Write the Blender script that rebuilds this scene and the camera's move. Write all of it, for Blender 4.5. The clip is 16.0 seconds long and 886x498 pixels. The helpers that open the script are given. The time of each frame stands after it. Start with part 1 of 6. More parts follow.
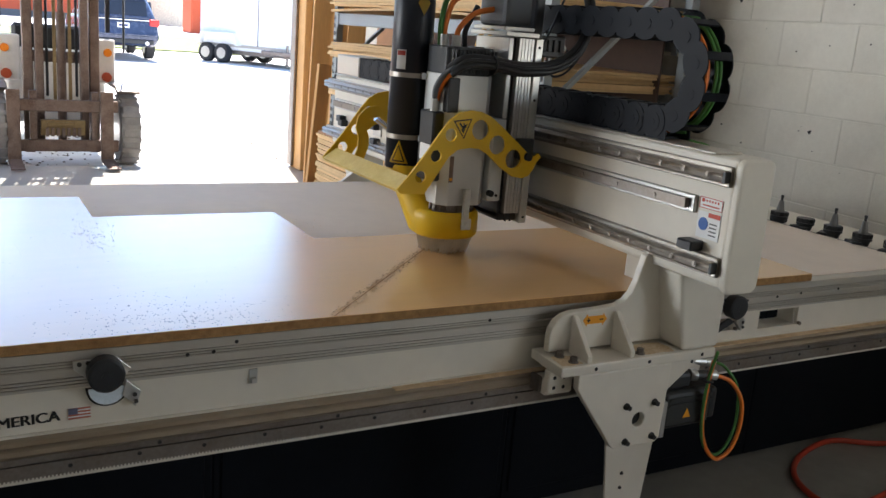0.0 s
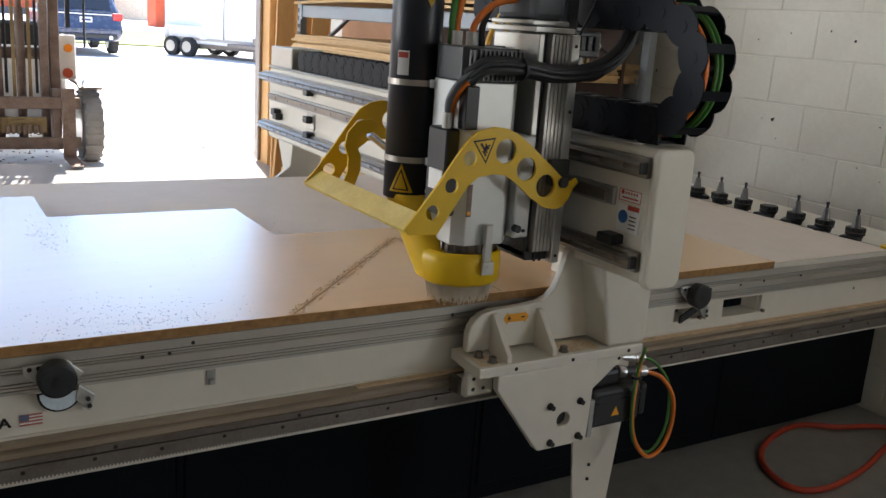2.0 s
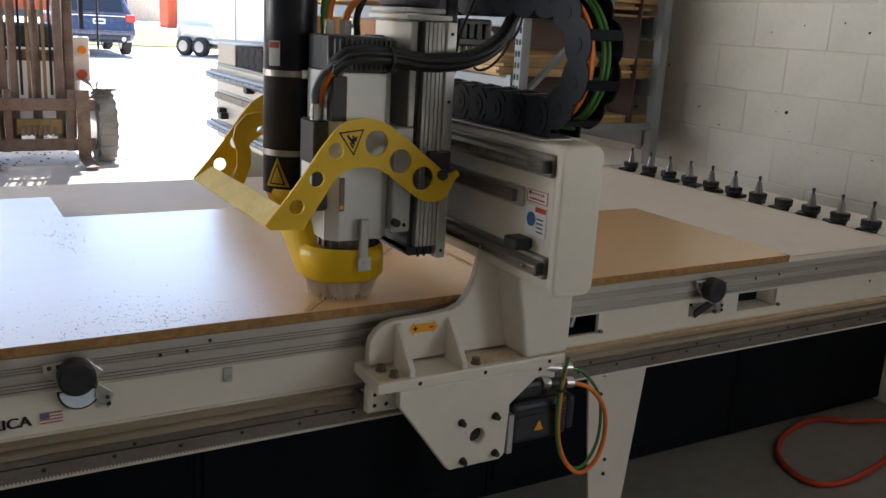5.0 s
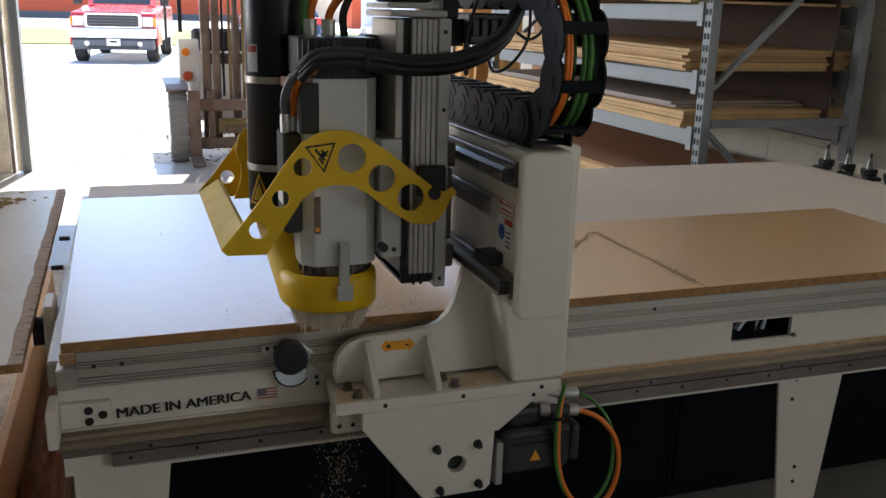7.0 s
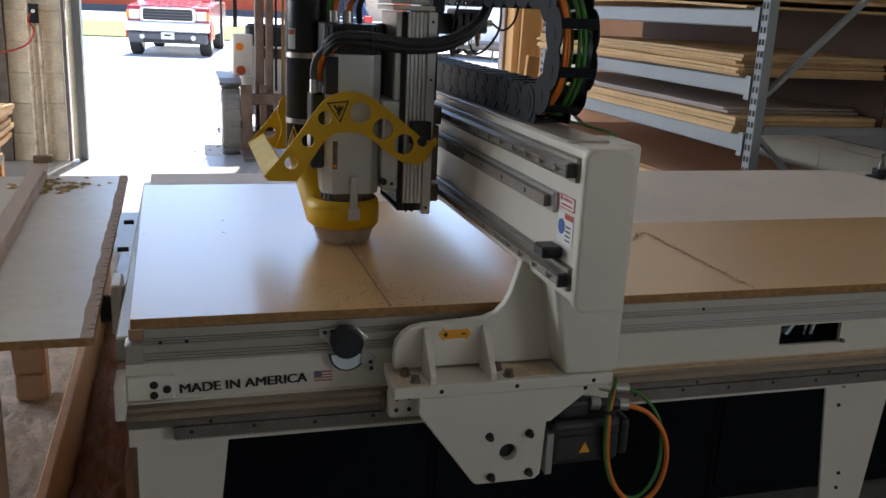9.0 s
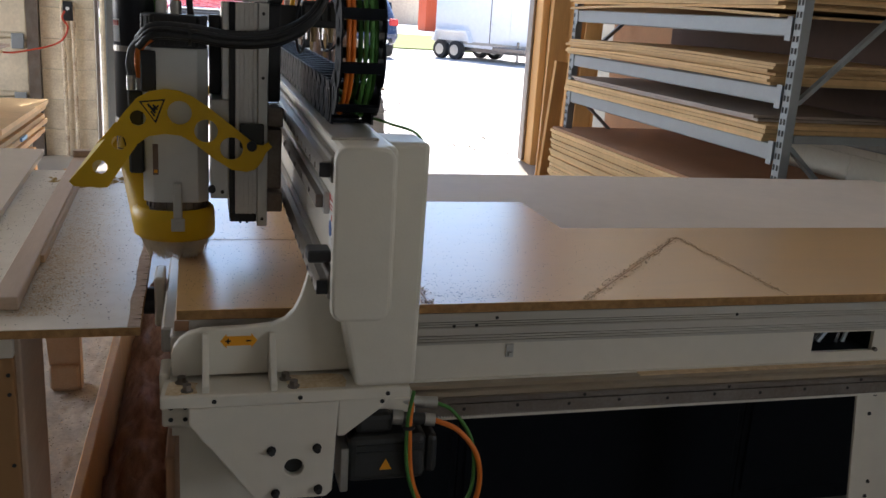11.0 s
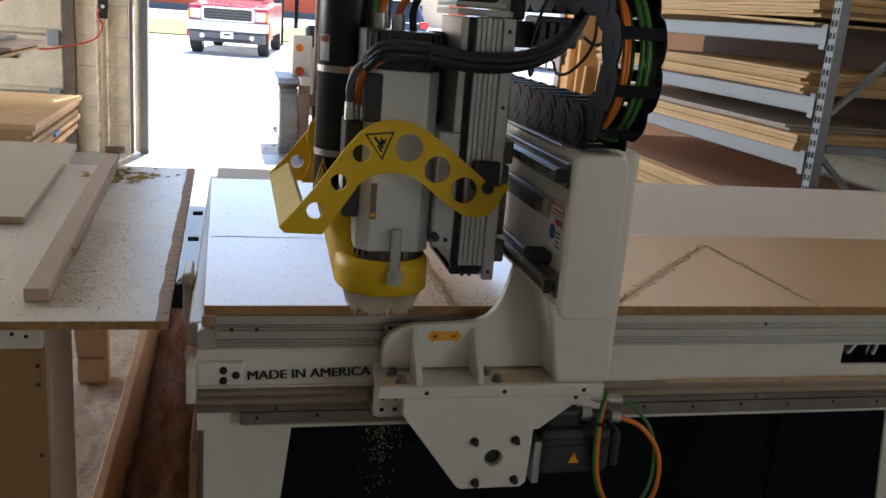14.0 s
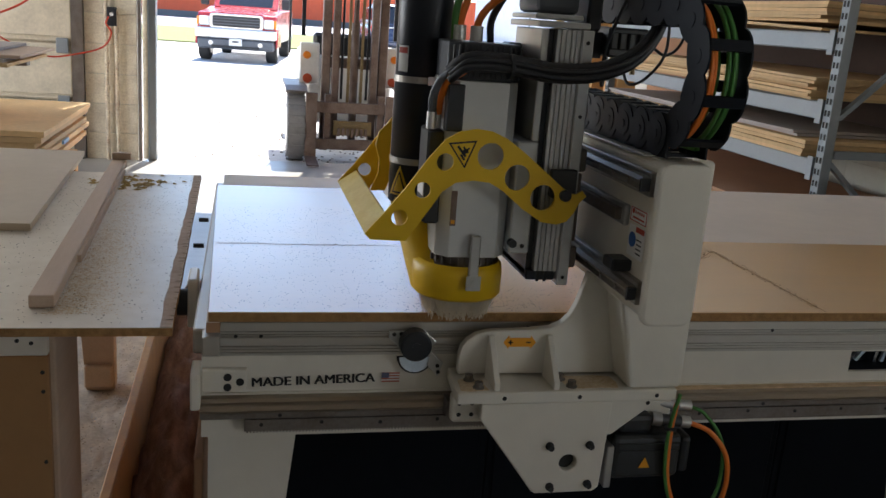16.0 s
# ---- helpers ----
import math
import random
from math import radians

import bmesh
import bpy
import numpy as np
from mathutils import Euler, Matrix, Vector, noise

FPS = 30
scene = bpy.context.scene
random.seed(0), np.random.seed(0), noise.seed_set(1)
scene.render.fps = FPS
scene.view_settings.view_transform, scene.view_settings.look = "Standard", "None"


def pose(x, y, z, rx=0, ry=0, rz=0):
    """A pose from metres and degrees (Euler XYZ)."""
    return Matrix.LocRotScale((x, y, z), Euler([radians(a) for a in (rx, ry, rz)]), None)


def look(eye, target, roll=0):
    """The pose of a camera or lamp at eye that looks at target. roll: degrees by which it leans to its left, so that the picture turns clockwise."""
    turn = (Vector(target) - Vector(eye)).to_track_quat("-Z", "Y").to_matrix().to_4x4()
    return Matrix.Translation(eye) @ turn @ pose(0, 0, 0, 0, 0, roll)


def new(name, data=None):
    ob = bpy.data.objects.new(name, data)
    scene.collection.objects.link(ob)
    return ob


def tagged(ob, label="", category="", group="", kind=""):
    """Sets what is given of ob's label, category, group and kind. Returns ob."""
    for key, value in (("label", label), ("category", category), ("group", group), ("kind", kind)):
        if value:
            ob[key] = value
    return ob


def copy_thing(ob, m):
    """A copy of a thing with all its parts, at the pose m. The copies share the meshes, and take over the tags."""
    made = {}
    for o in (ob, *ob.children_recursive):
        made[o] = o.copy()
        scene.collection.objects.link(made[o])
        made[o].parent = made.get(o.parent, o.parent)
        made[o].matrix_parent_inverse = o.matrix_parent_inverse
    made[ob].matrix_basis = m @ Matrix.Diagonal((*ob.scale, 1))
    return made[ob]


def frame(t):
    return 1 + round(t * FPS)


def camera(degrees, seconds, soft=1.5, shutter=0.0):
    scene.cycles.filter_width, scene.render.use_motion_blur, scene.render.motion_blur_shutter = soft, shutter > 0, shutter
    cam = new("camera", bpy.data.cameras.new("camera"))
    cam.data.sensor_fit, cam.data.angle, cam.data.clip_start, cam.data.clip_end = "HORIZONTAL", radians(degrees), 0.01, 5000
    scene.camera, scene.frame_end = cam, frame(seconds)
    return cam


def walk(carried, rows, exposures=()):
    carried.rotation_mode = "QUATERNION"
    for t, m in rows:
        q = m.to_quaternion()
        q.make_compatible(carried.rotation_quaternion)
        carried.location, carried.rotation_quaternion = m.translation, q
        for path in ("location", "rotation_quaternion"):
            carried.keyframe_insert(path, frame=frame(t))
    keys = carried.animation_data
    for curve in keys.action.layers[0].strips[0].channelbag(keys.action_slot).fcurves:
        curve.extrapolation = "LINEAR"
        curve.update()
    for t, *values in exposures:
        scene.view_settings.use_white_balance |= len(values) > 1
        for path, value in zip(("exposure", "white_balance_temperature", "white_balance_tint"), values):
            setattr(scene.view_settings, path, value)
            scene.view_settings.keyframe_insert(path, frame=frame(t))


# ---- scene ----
cam = camera(52.8, 16.0)
EXPOSURES = [(0, 1.9, 6450, 12), (4.7, 1.84, 6600, 13), (7, 1.56, 6480, 13), (9, 1.38, 6240, 13), (12, 1.33, 6620, 15), (14.0, 1.58, 6540, 13), (16, 1.41, 6430, 12)]
PATH = [
    (0, (0.169, -1.528, 1.452), (1.132, 0.16, 0.979), 4.6),
    (0.5, (0.183, -1.52, 1.453), (1.151, 0.164, 0.976), 4.3),
    (1, (0.191, -1.512, 1.454), (1.204, 0.145, 0.974), 4.5),
    (1.5, (0.196, -1.514, 1.455), (1.206, 0.142, 0.969), 4.2),
    (2, (0.201, -1.521, 1.455), (1.216, 0.132, 0.968), 4.0),
    (2.5, (0.203, -1.525, 1.455), (1.215, 0.129, 0.966), 3.7),
    (3, (0.203, -1.527, 1.456), (1.232, 0.116, 0.965), 3.7),
    (3.5, (0.2, -1.524, 1.455), (1.223, 0.122, 0.963), 3.7),
    (4, (0.199, -1.523, 1.456), (1.218, 0.125, 0.962), 3.7),
    (4.5, (0.2, -1.52, 1.454), (1.203, 0.138, 0.96), 3.6),
    (4.7, (0.199, -1.522, 1.454), (1.198, 0.139, 0.96), 3.5),
    (6.8, (0.15, -1.552, 1.466), (0.851, 0.249, 0.95), 1.5),
    (7, (0.14, -1.558, 1.467), (0.78, 0.264, 0.948), 1.5),
    (7.5, (0.133, -1.567, 1.466), (0.717, 0.273, 0.945), 1.6),
    (8, (0.13, -1.579, 1.464), (0.704, 0.265, 0.943), 2.0),
    (8.5, (0.114, -1.591, 1.461), (0.678, 0.255, 0.941), 2.5),
    (9, (0.1, -1.595, 1.462), (0.653, 0.255, 0.941), 2.7),
    (9.2, (0.097, -1.593, 1.461), (0.645, 0.258, 0.939), 2.7),
    (11.5, (0.048, -1.617, 1.459), (0.549, 0.25, 0.946), 3.9),
    (12, (0.047, -1.611, 1.459), (0.537, 0.26, 0.947), 4.1),
    (12.5, (0.048, -1.612, 1.461), (0.526, 0.261, 0.949), 4.2),
    (13, (0.048, -1.617, 1.456), (0.519, 0.259, 0.945), 4.5),
    (13.5, (0.048, -1.616, 1.457), (0.513, 0.261, 0.944), 4.6),
    (14, (0.05, -1.613, 1.454), (0.508, 0.265, 0.943), 4.5),
    (14.5, (0.052, -1.614, 1.456), (0.504, 0.267, 0.948), 4.4),
    (15, (0.051, -1.609, 1.455), (0.497, 0.274, 0.949), 4.4),
    (15.5, (0.054, -1.61, 1.456), (0.494, 0.275, 0.953), 4.4),
    (16, (0.058, -1.611, 1.454), (0.498, 0.275, 0.955), 4.3),
]
walk(cam, [(t, look(eye, target, roll)) for t, eye, target, roll in PATH], EXPOSURES)

# ---- world, sun, exposure ----
SUN_ELEV, SUN_AZ = 58.0, 12.0          # degrees: height, and turn from +y towards +x
world = bpy.data.worlds.new("world")
scene.world = world
world.use_nodes = True
_n = world.node_tree.nodes
_sky = _n.new("ShaderNodeTexSky")
_sky.sky_type = "NISHITA"
_sky.sun_disc = False
_sky.sun_elevation = radians(SUN_ELEV)
_sky.sun_rotation = radians(SUN_AZ)
_sky.dust_density, _sky.ozone_density = 0.3, 2.5
_n["Background"].inputs["Strength"].default_value = 0.15
world.node_tree.links.new(_sky.outputs["Color"], _n["Background"].inputs["Color"])
sun = new("sun", bpy.data.lights.new("sun", "SUN"))
sun.data.energy, sun.data.angle, sun.data.color = 5.0, radians(0.5), (1.0, 0.95, 0.87)
_d = Vector((math.sin(radians(SUN_AZ)) * math.cos(radians(SUN_ELEV)), math.cos(radians(SUN_AZ)) * math.cos(radians(SUN_ELEV)), math.sin(radians(SUN_ELEV))))
sun.matrix_world = look(_d * 50, (0, 0, 0))
# added fill light behind the camera, at a made-up east wall window
fill = new("east_fill_light", bpy.data.lights.new("east_fill_light", "AREA"))
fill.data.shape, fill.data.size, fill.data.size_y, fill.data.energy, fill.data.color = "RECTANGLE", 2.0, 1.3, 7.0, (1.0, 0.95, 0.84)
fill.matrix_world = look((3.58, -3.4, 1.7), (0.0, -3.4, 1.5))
# added fill light, at an unseen opening assumed in the west wall
west = new("west_fill_light", bpy.data.lights.new("west_fill_light", "AREA"))
west.data.shape, west.data.size, west.data.size_y, west.data.energy, west.data.color = "RECTANGLE", 3.8, 2.5, 64.0, (0.97, 0.99, 1.0)
west.matrix_world = look((-4.9, 4.5, 2.0), (3.0, 3.2, 1.0))


# ---- materials ----
def mat(name, color, rough=0.5, metal=0.0, vary=0.12, scale=8.0, bump=0.0, bump_scale=60.0, stretch=(1, 1, 1), second=None, spot=0.0, rand=0.0, coat=0.0, coat_rough=0.15, spec=0.5, coat_ior=1.5):
    """Principled material with broad and fine variation of tone, roughness and relief."""
    m = bpy.data.materials.new(name)
    m.use_nodes = True
    t, nodes = m.node_tree, m.node_tree.nodes
    p = nodes["Principled BSDF"]
    p.inputs["Metallic"].default_value = metal
    p.inputs["Coat Weight"].default_value = coat
    p.inputs["Coat Roughness"].default_value = coat_rough
    p.inputs["Coat IOR"].default_value = coat_ior
    p.inputs["Specular IOR Level"].default_value = spec
    co = nodes.new("ShaderNodeTexCoord")
    mp = nodes.new("ShaderNodeMapping")
    mp.inputs["Scale"].default_value = stretch
    t.links.new(co.outputs["Object"], mp.inputs["Vector"])

    def tex(s, detail):
        q = nodes.new("ShaderNodeTexNoise")
        q.inputs["Scale"].default_value, q.inputs["Detail"].default_value = s, detail
        t.links.new(mp.outputs["Vector"], q.inputs["Vector"])
        return q

    broad, fine = tex(scale, 4), tex(scale * 9, 5)
    mixer = nodes.new("ShaderNodeMix")
    mixer.data_type = "FLOAT"
    mixer.inputs[0].default_value = 0.4
    t.links.new(broad.outputs["Fac"], mixer.inputs[2])
    t.links.new(fine.outputs["Fac"], mixer.inputs[3])
    ramp = nodes.new("ShaderNodeValToRGB")
    c2 = second or tuple(c * 0.55 for c in color)
    ramp.color_ramp.elements[0].position, ramp.color_ramp.elements[1].position = 0.3, 0.66
    lo = tuple(a + (b - a) * min(1, vary * 3) for a, b in zip(color, c2))
    hi = tuple(min(1, c * (1 + vary * 0.5)) for c in color)
    ramp.color_ramp.elements[0].color, ramp.color_ramp.elements[1].color = (*lo, 1), (*hi, 1)
    t.links.new(mixer.outputs[0], ramp.inputs["Fac"])
    out = ramp.outputs["Color"]
    if rand:
        info, hsv, mth = nodes.new("ShaderNodeObjectInfo"), nodes.new("ShaderNodeHueSaturation"), nodes.new("ShaderNodeMapRange")
        mth.inputs["To Min"].default_value, mth.inputs["To Max"].default_value = 1 - rand, 1 + rand
        t.links.new(info.outputs["Random"], mth.inputs["Value"])
        t.links.new(mth.outputs["Result"], hsv.inputs["Value"])
        t.links.new(out, hsv.inputs["Color"])
        out = hsv.outputs["Color"]
    t.links.new(out, p.inputs["Base Color"])
    rr = nodes.new("ShaderNodeMapRange")
    rr.inputs["To Min"].default_value, rr.inputs["To Max"].default_value = max(0.03, rough - 0.09), min(1, rough + 0.12)
    t.links.new(mixer.outputs[0], rr.inputs["Value"])
    t.links.new(rr.outputs["Result"], p.inputs["Roughness"])
    if bump:
        b, bt = nodes.new("ShaderNodeBump"), tex(bump_scale, 6)
        b.inputs["Strength"].default_value, b.inputs["Distance"].default_value = bump, 0.01
        t.links.new(bt.outputs["Fac"], b.inputs["Height"])
        t.links.new(b.outputs["Normal"], p.inputs["Normal"])
    return m


WHITE = mat("machine_white_paint", (0.74, 0.695, 0.6), 0.35, vary=0.05, scale=3, bump=0.04, bump_scale=160)
DUSTY = mat("dusty_white_paint", (0.72, 0.62, 0.45), 0.75, vary=0.33, scale=16, second=(0.48, 0.30, 0.13))
ALU = mat("extruded_aluminium", (0.52, 0.49, 0.44), 0.42, 0.8, vary=0.06, scale=5, stretch=(0.15, 1, 1))
MILLED = mat("milled_aluminium", (0.52, 0.52, 0.50), 0.32, 0.8, vary=0.08, scale=9)
CHROME = mat("ground_rail_steel", (0.62, 0.63, 0.65), 0.2, 1.0, vary=0.1, scale=6)
TAPER = mat("dull_taper_steel", (0.2, 0.195, 0.19), 0.35, 0.85, vary=0.15, scale=20)
# light in the knob opening and glints in the slot, as a colour
GLEAM = mat("pale_blue_gleam", (0.72, 0.82, 0.9), 0.25, vary=0.08, scale=25)
RAILSTEEL = mat("oiled_rail_steel", (0.34, 0.32, 0.29), 0.34, 0.8, vary=0.2, scale=8, second=(0.2, 0.16, 0.12))
OILED = mat("oily_brown_rail", (0.33, 0.28, 0.22), 0.32, 0.7, vary=0.25, scale=5, stretch=(0.3, 1, 1), second=(0.26, 0.19, 0.12))
STEEL = mat("dull_rack_steel", (0.24, 0.22, 0.2), 0.42, 0.75, vary=0.2, scale=14, second=(0.14, 0.09, 0.06))
BLACK = mat("black_plastic", (0.018, 0.02, 0.024), 0.42, vary=0.2, scale=20)
CHAIN = mat("blue_black_chain_plastic", (0.005, 0.007, 0.012), 0.5, vary=0.2, scale=30, spec=0.17)
PIPE = mat("black_hose_tube", (0.008, 0.0105, 0.018), 0.36, vary=0.2, scale=6, spec=0.35)
YELLOW = mat("yellow_paint", (0.72, 0.45, 0.004), 0.42, vary=0.06, scale=5, second=(0.55, 0.33, 0.004))
YELLOW_BAR = mat("dusty_yellow_paint", (0.66, 0.52, 0.16), 0.6, vary=0.25, scale=14, second=(0.55, 0.36, 0.04))
ORANGE = mat("orange_label", (0.85, 0.36, 0.015), 0.45, vary=0.04)
ORANGE_CABLE = mat("orange_cable", (0.8, 0.2, 0.02), 0.45, vary=0.06)
GREEN_CABLE = mat("green_cable", (0.06, 0.22, 0.04), 0.5, vary=0.1)
LABEL_WHITE = mat("label_white", (0.8, 0.8, 0.78), 0.5, vary=0.03)
LABEL_RED = mat("label_red", (0.55, 0.06, 0.03), 0.5, vary=0.05)
LABEL_BLUE = mat("label_blue", (0.03, 0.12, 0.4), 0.5, vary=0.05)
TAPE = mat("pale_blue_tape", (0.2, 0.45, 0.72), 0.5, vary=0.05)
FLAG_BLUE = mat("flag_navy", (0.03, 0.04, 0.13), 0.5, vary=0.05)
FADED_RED = mat("faded_red_ink", (0.5, 0.16, 0.1), 0.5, vary=0.05)
FADED_BLUE = mat("faded_blue_ink", (0.13, 0.14, 0.22), 0.5, vary=0.05)
INK = mat("black_ink", (0.012, 0.012, 0.012), 0.5, vary=0.05)
MOTOR = mat("dark_grey_motor", (0.024, 0.026, 0.026), 0.45, vary=0.1, scale=12)
ZMOTOR = mat("slate_grey_motor", (0.09, 0.1, 0.115), 0.45, vary=0.08, scale=8)
SPINDLE = mat("anodised_spindle_grey", (0.60, 0.61, 0.60), 0.38, 0.35, vary=0.04, scale=5)
BASE = mat("navy_black_cabinet_paint", (0.0075, 0.0098, 0.0135), 0.65, vary=0.2, scale=4, spec=0.1)
LAMINATE = mat("tan_laminate", (0.8, 0.485, 0.21), 0.36, vary=0.1, scale=1.6, stretch=(0.35, 2.2, 1), second=(0.66, 0.38, 0.15), coat=1.0, coat_rough=0.25, coat_ior=1.73)
PARTICLE = mat("chipboard_edge", (0.40, 0.22, 0.085), 0.85, vary=0.3, scale=60, bump=0.3, bump_scale=400, second=(0.18, 0.09, 0.03))
SPOIL = mat("white_spoilboard", (0.8, 0.7, 0.61), 0.6, vary=0.06, scale=2)
BRISTLE = mat("bristle", (0.76, 0.66, 0.52), 0.6, vary=0.15, scale=40)
DUST = mat("sawdust", (0.66, 0.50, 0.32), 0.95, vary=0.3, scale=40, bump=0.3, bump_scale=300, second=(0.45, 0.30, 0.16))
ZEXT = mat("dull_anodised_extrusion", (0.56, 0.55, 0.53), 0.33, 0.75, vary=0.1, scale=8)
PALEWOOD = mat("pale_dusty_wood", (0.52, 0.39, 0.29), 0.7, vary=0.15, scale=5, stretch=(3, 0.3, 3), second=(0.4, 0.27, 0.18))
RAWEDGE = mat("crumbled_raw_edge", (0.52, 0.40, 0.32), 0.85, vary=0.2, scale=25, stretch=(1, 3, 1), bump=0.5, bump_scale=200, second=(0.3, 0.2, 0.13))
REDDUST = mat("reddish_sawdust_heap", (0.44, 0.25, 0.165), 0.95, vary=0.33, scale=26, bump=0.9, bump_scale=210, stretch=(2, 0.7, 1), second=(0.2, 0.095, 0.055))
OFFCUT = mat("tan_offcut_face", (0.58, 0.48, 0.36), 0.55, vary=0.12, scale=3, second=(0.45, 0.34, 0.22))
LEAF = mat("dry_yellow_shaving", (0.50, 0.34, 0.12), 0.8, vary=0.3, scale=40)
CHIP = mat("dark_chip", (0.12, 0.09, 0.06), 0.9, vary=0.4, scale=50)
DRIFT = mat("grey_tan_floor_dust", (0.52, 0.45, 0.36), 0.9, vary=0.33, scale=9, bump=0.4, bump_scale=250, second=(0.3, 0.27, 0.24))
CONCRETE = mat("concrete_floor", (0.33, 0.32, 0.295), 0.33, vary=0.2, scale=1.7, bump=0.06, bump_scale=90, second=(0.2, 0.18, 0.15))
GRAVEL = mat("pale_gravel", (0.66, 0.63, 0.59), 0.95, vary=0.2, scale=3.5, bump=0.6, bump_scale=60, second=(0.42, 0.38, 0.35))
GRASS = mat("mown_grass", (0.21, 0.24, 0.08), 0.9, vary=0.3, scale=2.5, bump=0.6, bump_scale=60)
BLOCK = mat("painted_block", (0.69, 0.66, 0.58), 0.62, vary=0.09, scale=5, bump=0.16, bump_scale=90, rand=0.025, second=(0.5, 0.46, 0.38))
MORTAR = mat("painted_mortar", (0.67, 0.64, 0.56), 0.8, vary=0.08, scale=20, bump=0.2)
OLDBLOCK = mat("cream_block", (0.86, 0.77, 0.6), 0.75, vary=0.2, scale=7, bump=0.35, bump_scale=80, rand=0.08, second=(0.34, 0.24, 0.14))
PIPEPAINT = mat("rust_stained_cream_paint", (0.8, 0.7, 0.52), 0.6, vary=0.33, scale=9, second=(0.2, 0.1, 0.05))
PLASTER = mat("dull_white_wall", (0.6, 0.58, 0.54), 0.85, vary=0.1, scale=2, bump=0.1)
DOORPANEL = mat("cream_door_panel", (0.68, 0.59, 0.44), 0.6, vary=0.17, scale=5, second=(0.35, 0.3, 0.22), bump=0.1)
PINE = mat("pine_lumber", (0.60, 0.33, 0.115), 0.6, vary=0.16, scale=5, stretch=(3, 3, 0.25), second=(0.4, 0.2, 0.07), rand=0.1)
PLY = mat("plywood_sheet", (0.70, 0.47, 0.23), 0.65, vary=0.18, scale=3, second=(0.46, 0.28, 0.12), rand=0.15)
MDF = mat("mdf_sheet", (0.42, 0.23, 0.125), 0.75, vary=0.1, scale=3, second=(0.24, 0.13, 0.065), rand=0.1)
# one dark tone for the hardboard and the shade behind the shelves
DARK_BACKING = mat("hardboard_and_shade", (0.09, 0.05, 0.035), 0.6, vary=0.2, scale=3)
GREYPLY = mat("grey_faced_panel", (0.44, 0.38, 0.34), 0.6, vary=0.1, scale=3, rand=0.06)
RACK = mat("galvanised_rack", (0.29, 0.32, 0.34), 0.45, 0.4, vary=0.14, scale=9, second=(0.25, 0.27, 0.28))
HOLE = mat("punched_hole_dark", (0.03, 0.03, 0.03), 0.8, vary=0.1)
TABLETOP = mat("scuffed_white_laminate", (0.75, 0.7, 0.62), 0.3, vary=0.14, scale=3, second=(0.5, 0.4, 0.28))
BENCH = mat("bench_brown_front", (0.36, 0.19, 0.075), 0.6, vary=0.1, scale=4, second=(0.26, 0.13, 0.05))
RED_HOSE = mat("red_air_hose", (0.55, 0.06, 0.025), 0.45, vary=0.1)
YELLOW_HOSE = mat("yellow_air_hose", (0.75, 0.42, 0.03), 0.45, vary=0.08)
CAR_RED = mat("red_car_paint", (0.45, 0.025, 0.03), 0.25, vary=0.05, coat=0.5)
CAR_WHITE = mat("white_car_paint", (0.8, 0.8, 0.8), 0.25, vary=0.03, coat=0.5)
CAR_BLUE = mat("navy_car_paint", (0.035, 0.05, 0.1), 0.25, vary=0.05, coat=0.5)
GLASS = mat("dark_car_glass", (0.03, 0.035, 0.045), 0.08, vary=0.05)
TYRE = mat("tyre_rubber", (0.03, 0.03, 0.03), 0.8, vary=0.2, scale=15)
SOLID_TYRE = mat("dusty_solid_tyre", (0.24, 0.23, 0.22), 0.85, vary=0.2, scale=10)
LAMP = mat("headlamp_lens", (0.7, 0.7, 0.68), 0.15, 0.4, vary=0.1)
TAIL = mat("red_lens", (0.5, 0.02, 0.02), 0.2, vary=0.05)
AMBER = mat("amber_lens", (0.85, 0.25, 0.02), 0.25, vary=0.05)
BARN = mat("orange_red_cladding", (0.55, 0.09, 0.03), 0.6, vary=0.08, scale=2)
TRAILER = mat("white_trailer_skin", (0.82, 0.82, 0.82), 0.35, vary=0.04)
FORK = mat("worn_brown_mast_steel", (0.20, 0.15, 0.125), 0.55, 0.4, vary=0.3, scale=8, second=(0.09, 0.05, 0.035))
FORK_WHITE = mat("forklift_cream_paint", (0.75, 0.73, 0.68), 0.45, vary=0.08, scale=4)
BRASS = mat("hydraulic_chain", (0.25, 0.18, 0.09), 0.5, 0.6, vary=0.2, scale=40)
ROOF = mat("roof_deck", (0.45, 0.44, 0.42), 0.8, vary=0.1, scale=1)


# ---- geometry helpers ----
ORIGIN = {}


def part(name, bm, material, parent=None, label="", smooth=False):
    """Links a bmesh as one mesh object, given in world coordinates, under its parent's origin."""
    o = ORIGIN.get(parent.name if parent else "", Vector((0, 0, 0)))
    bmesh.ops.translate(bm, verts=bm.verts, vec=-o)
    bmesh.ops.recalc_face_normals(bm, faces=bm.faces)
    me = bpy.data.meshes.new(name)
    bm.to_mesh(me)
    bm.free()
    if smooth:
        for f in me.polygons:
            f.use_smooth = True
    for one in (material if isinstance(material, (list, tuple)) else (material,)):
        me.materials.append(one)
    ob = new(name, me)
    if parent:
        ob.parent = parent
        ORIGIN[ob.name] = o
    if label:
        ob["label"] = label
    return ob


def thing(name, at, label, category, group="", kind=""):
    ob = new(name)
    ob.empty_display_size = 0.1
    ob.location = at
    ORIGIN[ob.name] = Vector(at)
    return tagged(ob, label, category, group, kind)


def single(name, bm, material, label, category, group="", kind="", at=(0, 0, 0), smooth=False):
    """A thing that is one mesh, with its origin at a given place."""
    bmesh.ops.translate(bm, verts=bm.verts, vec=-Vector(at))
    ob = part(name, bm, material, None, "", smooth)
    ob.location = at
    ORIGIN[ob.name] = Vector(at)
    return tagged(ob, label, category, group, kind)


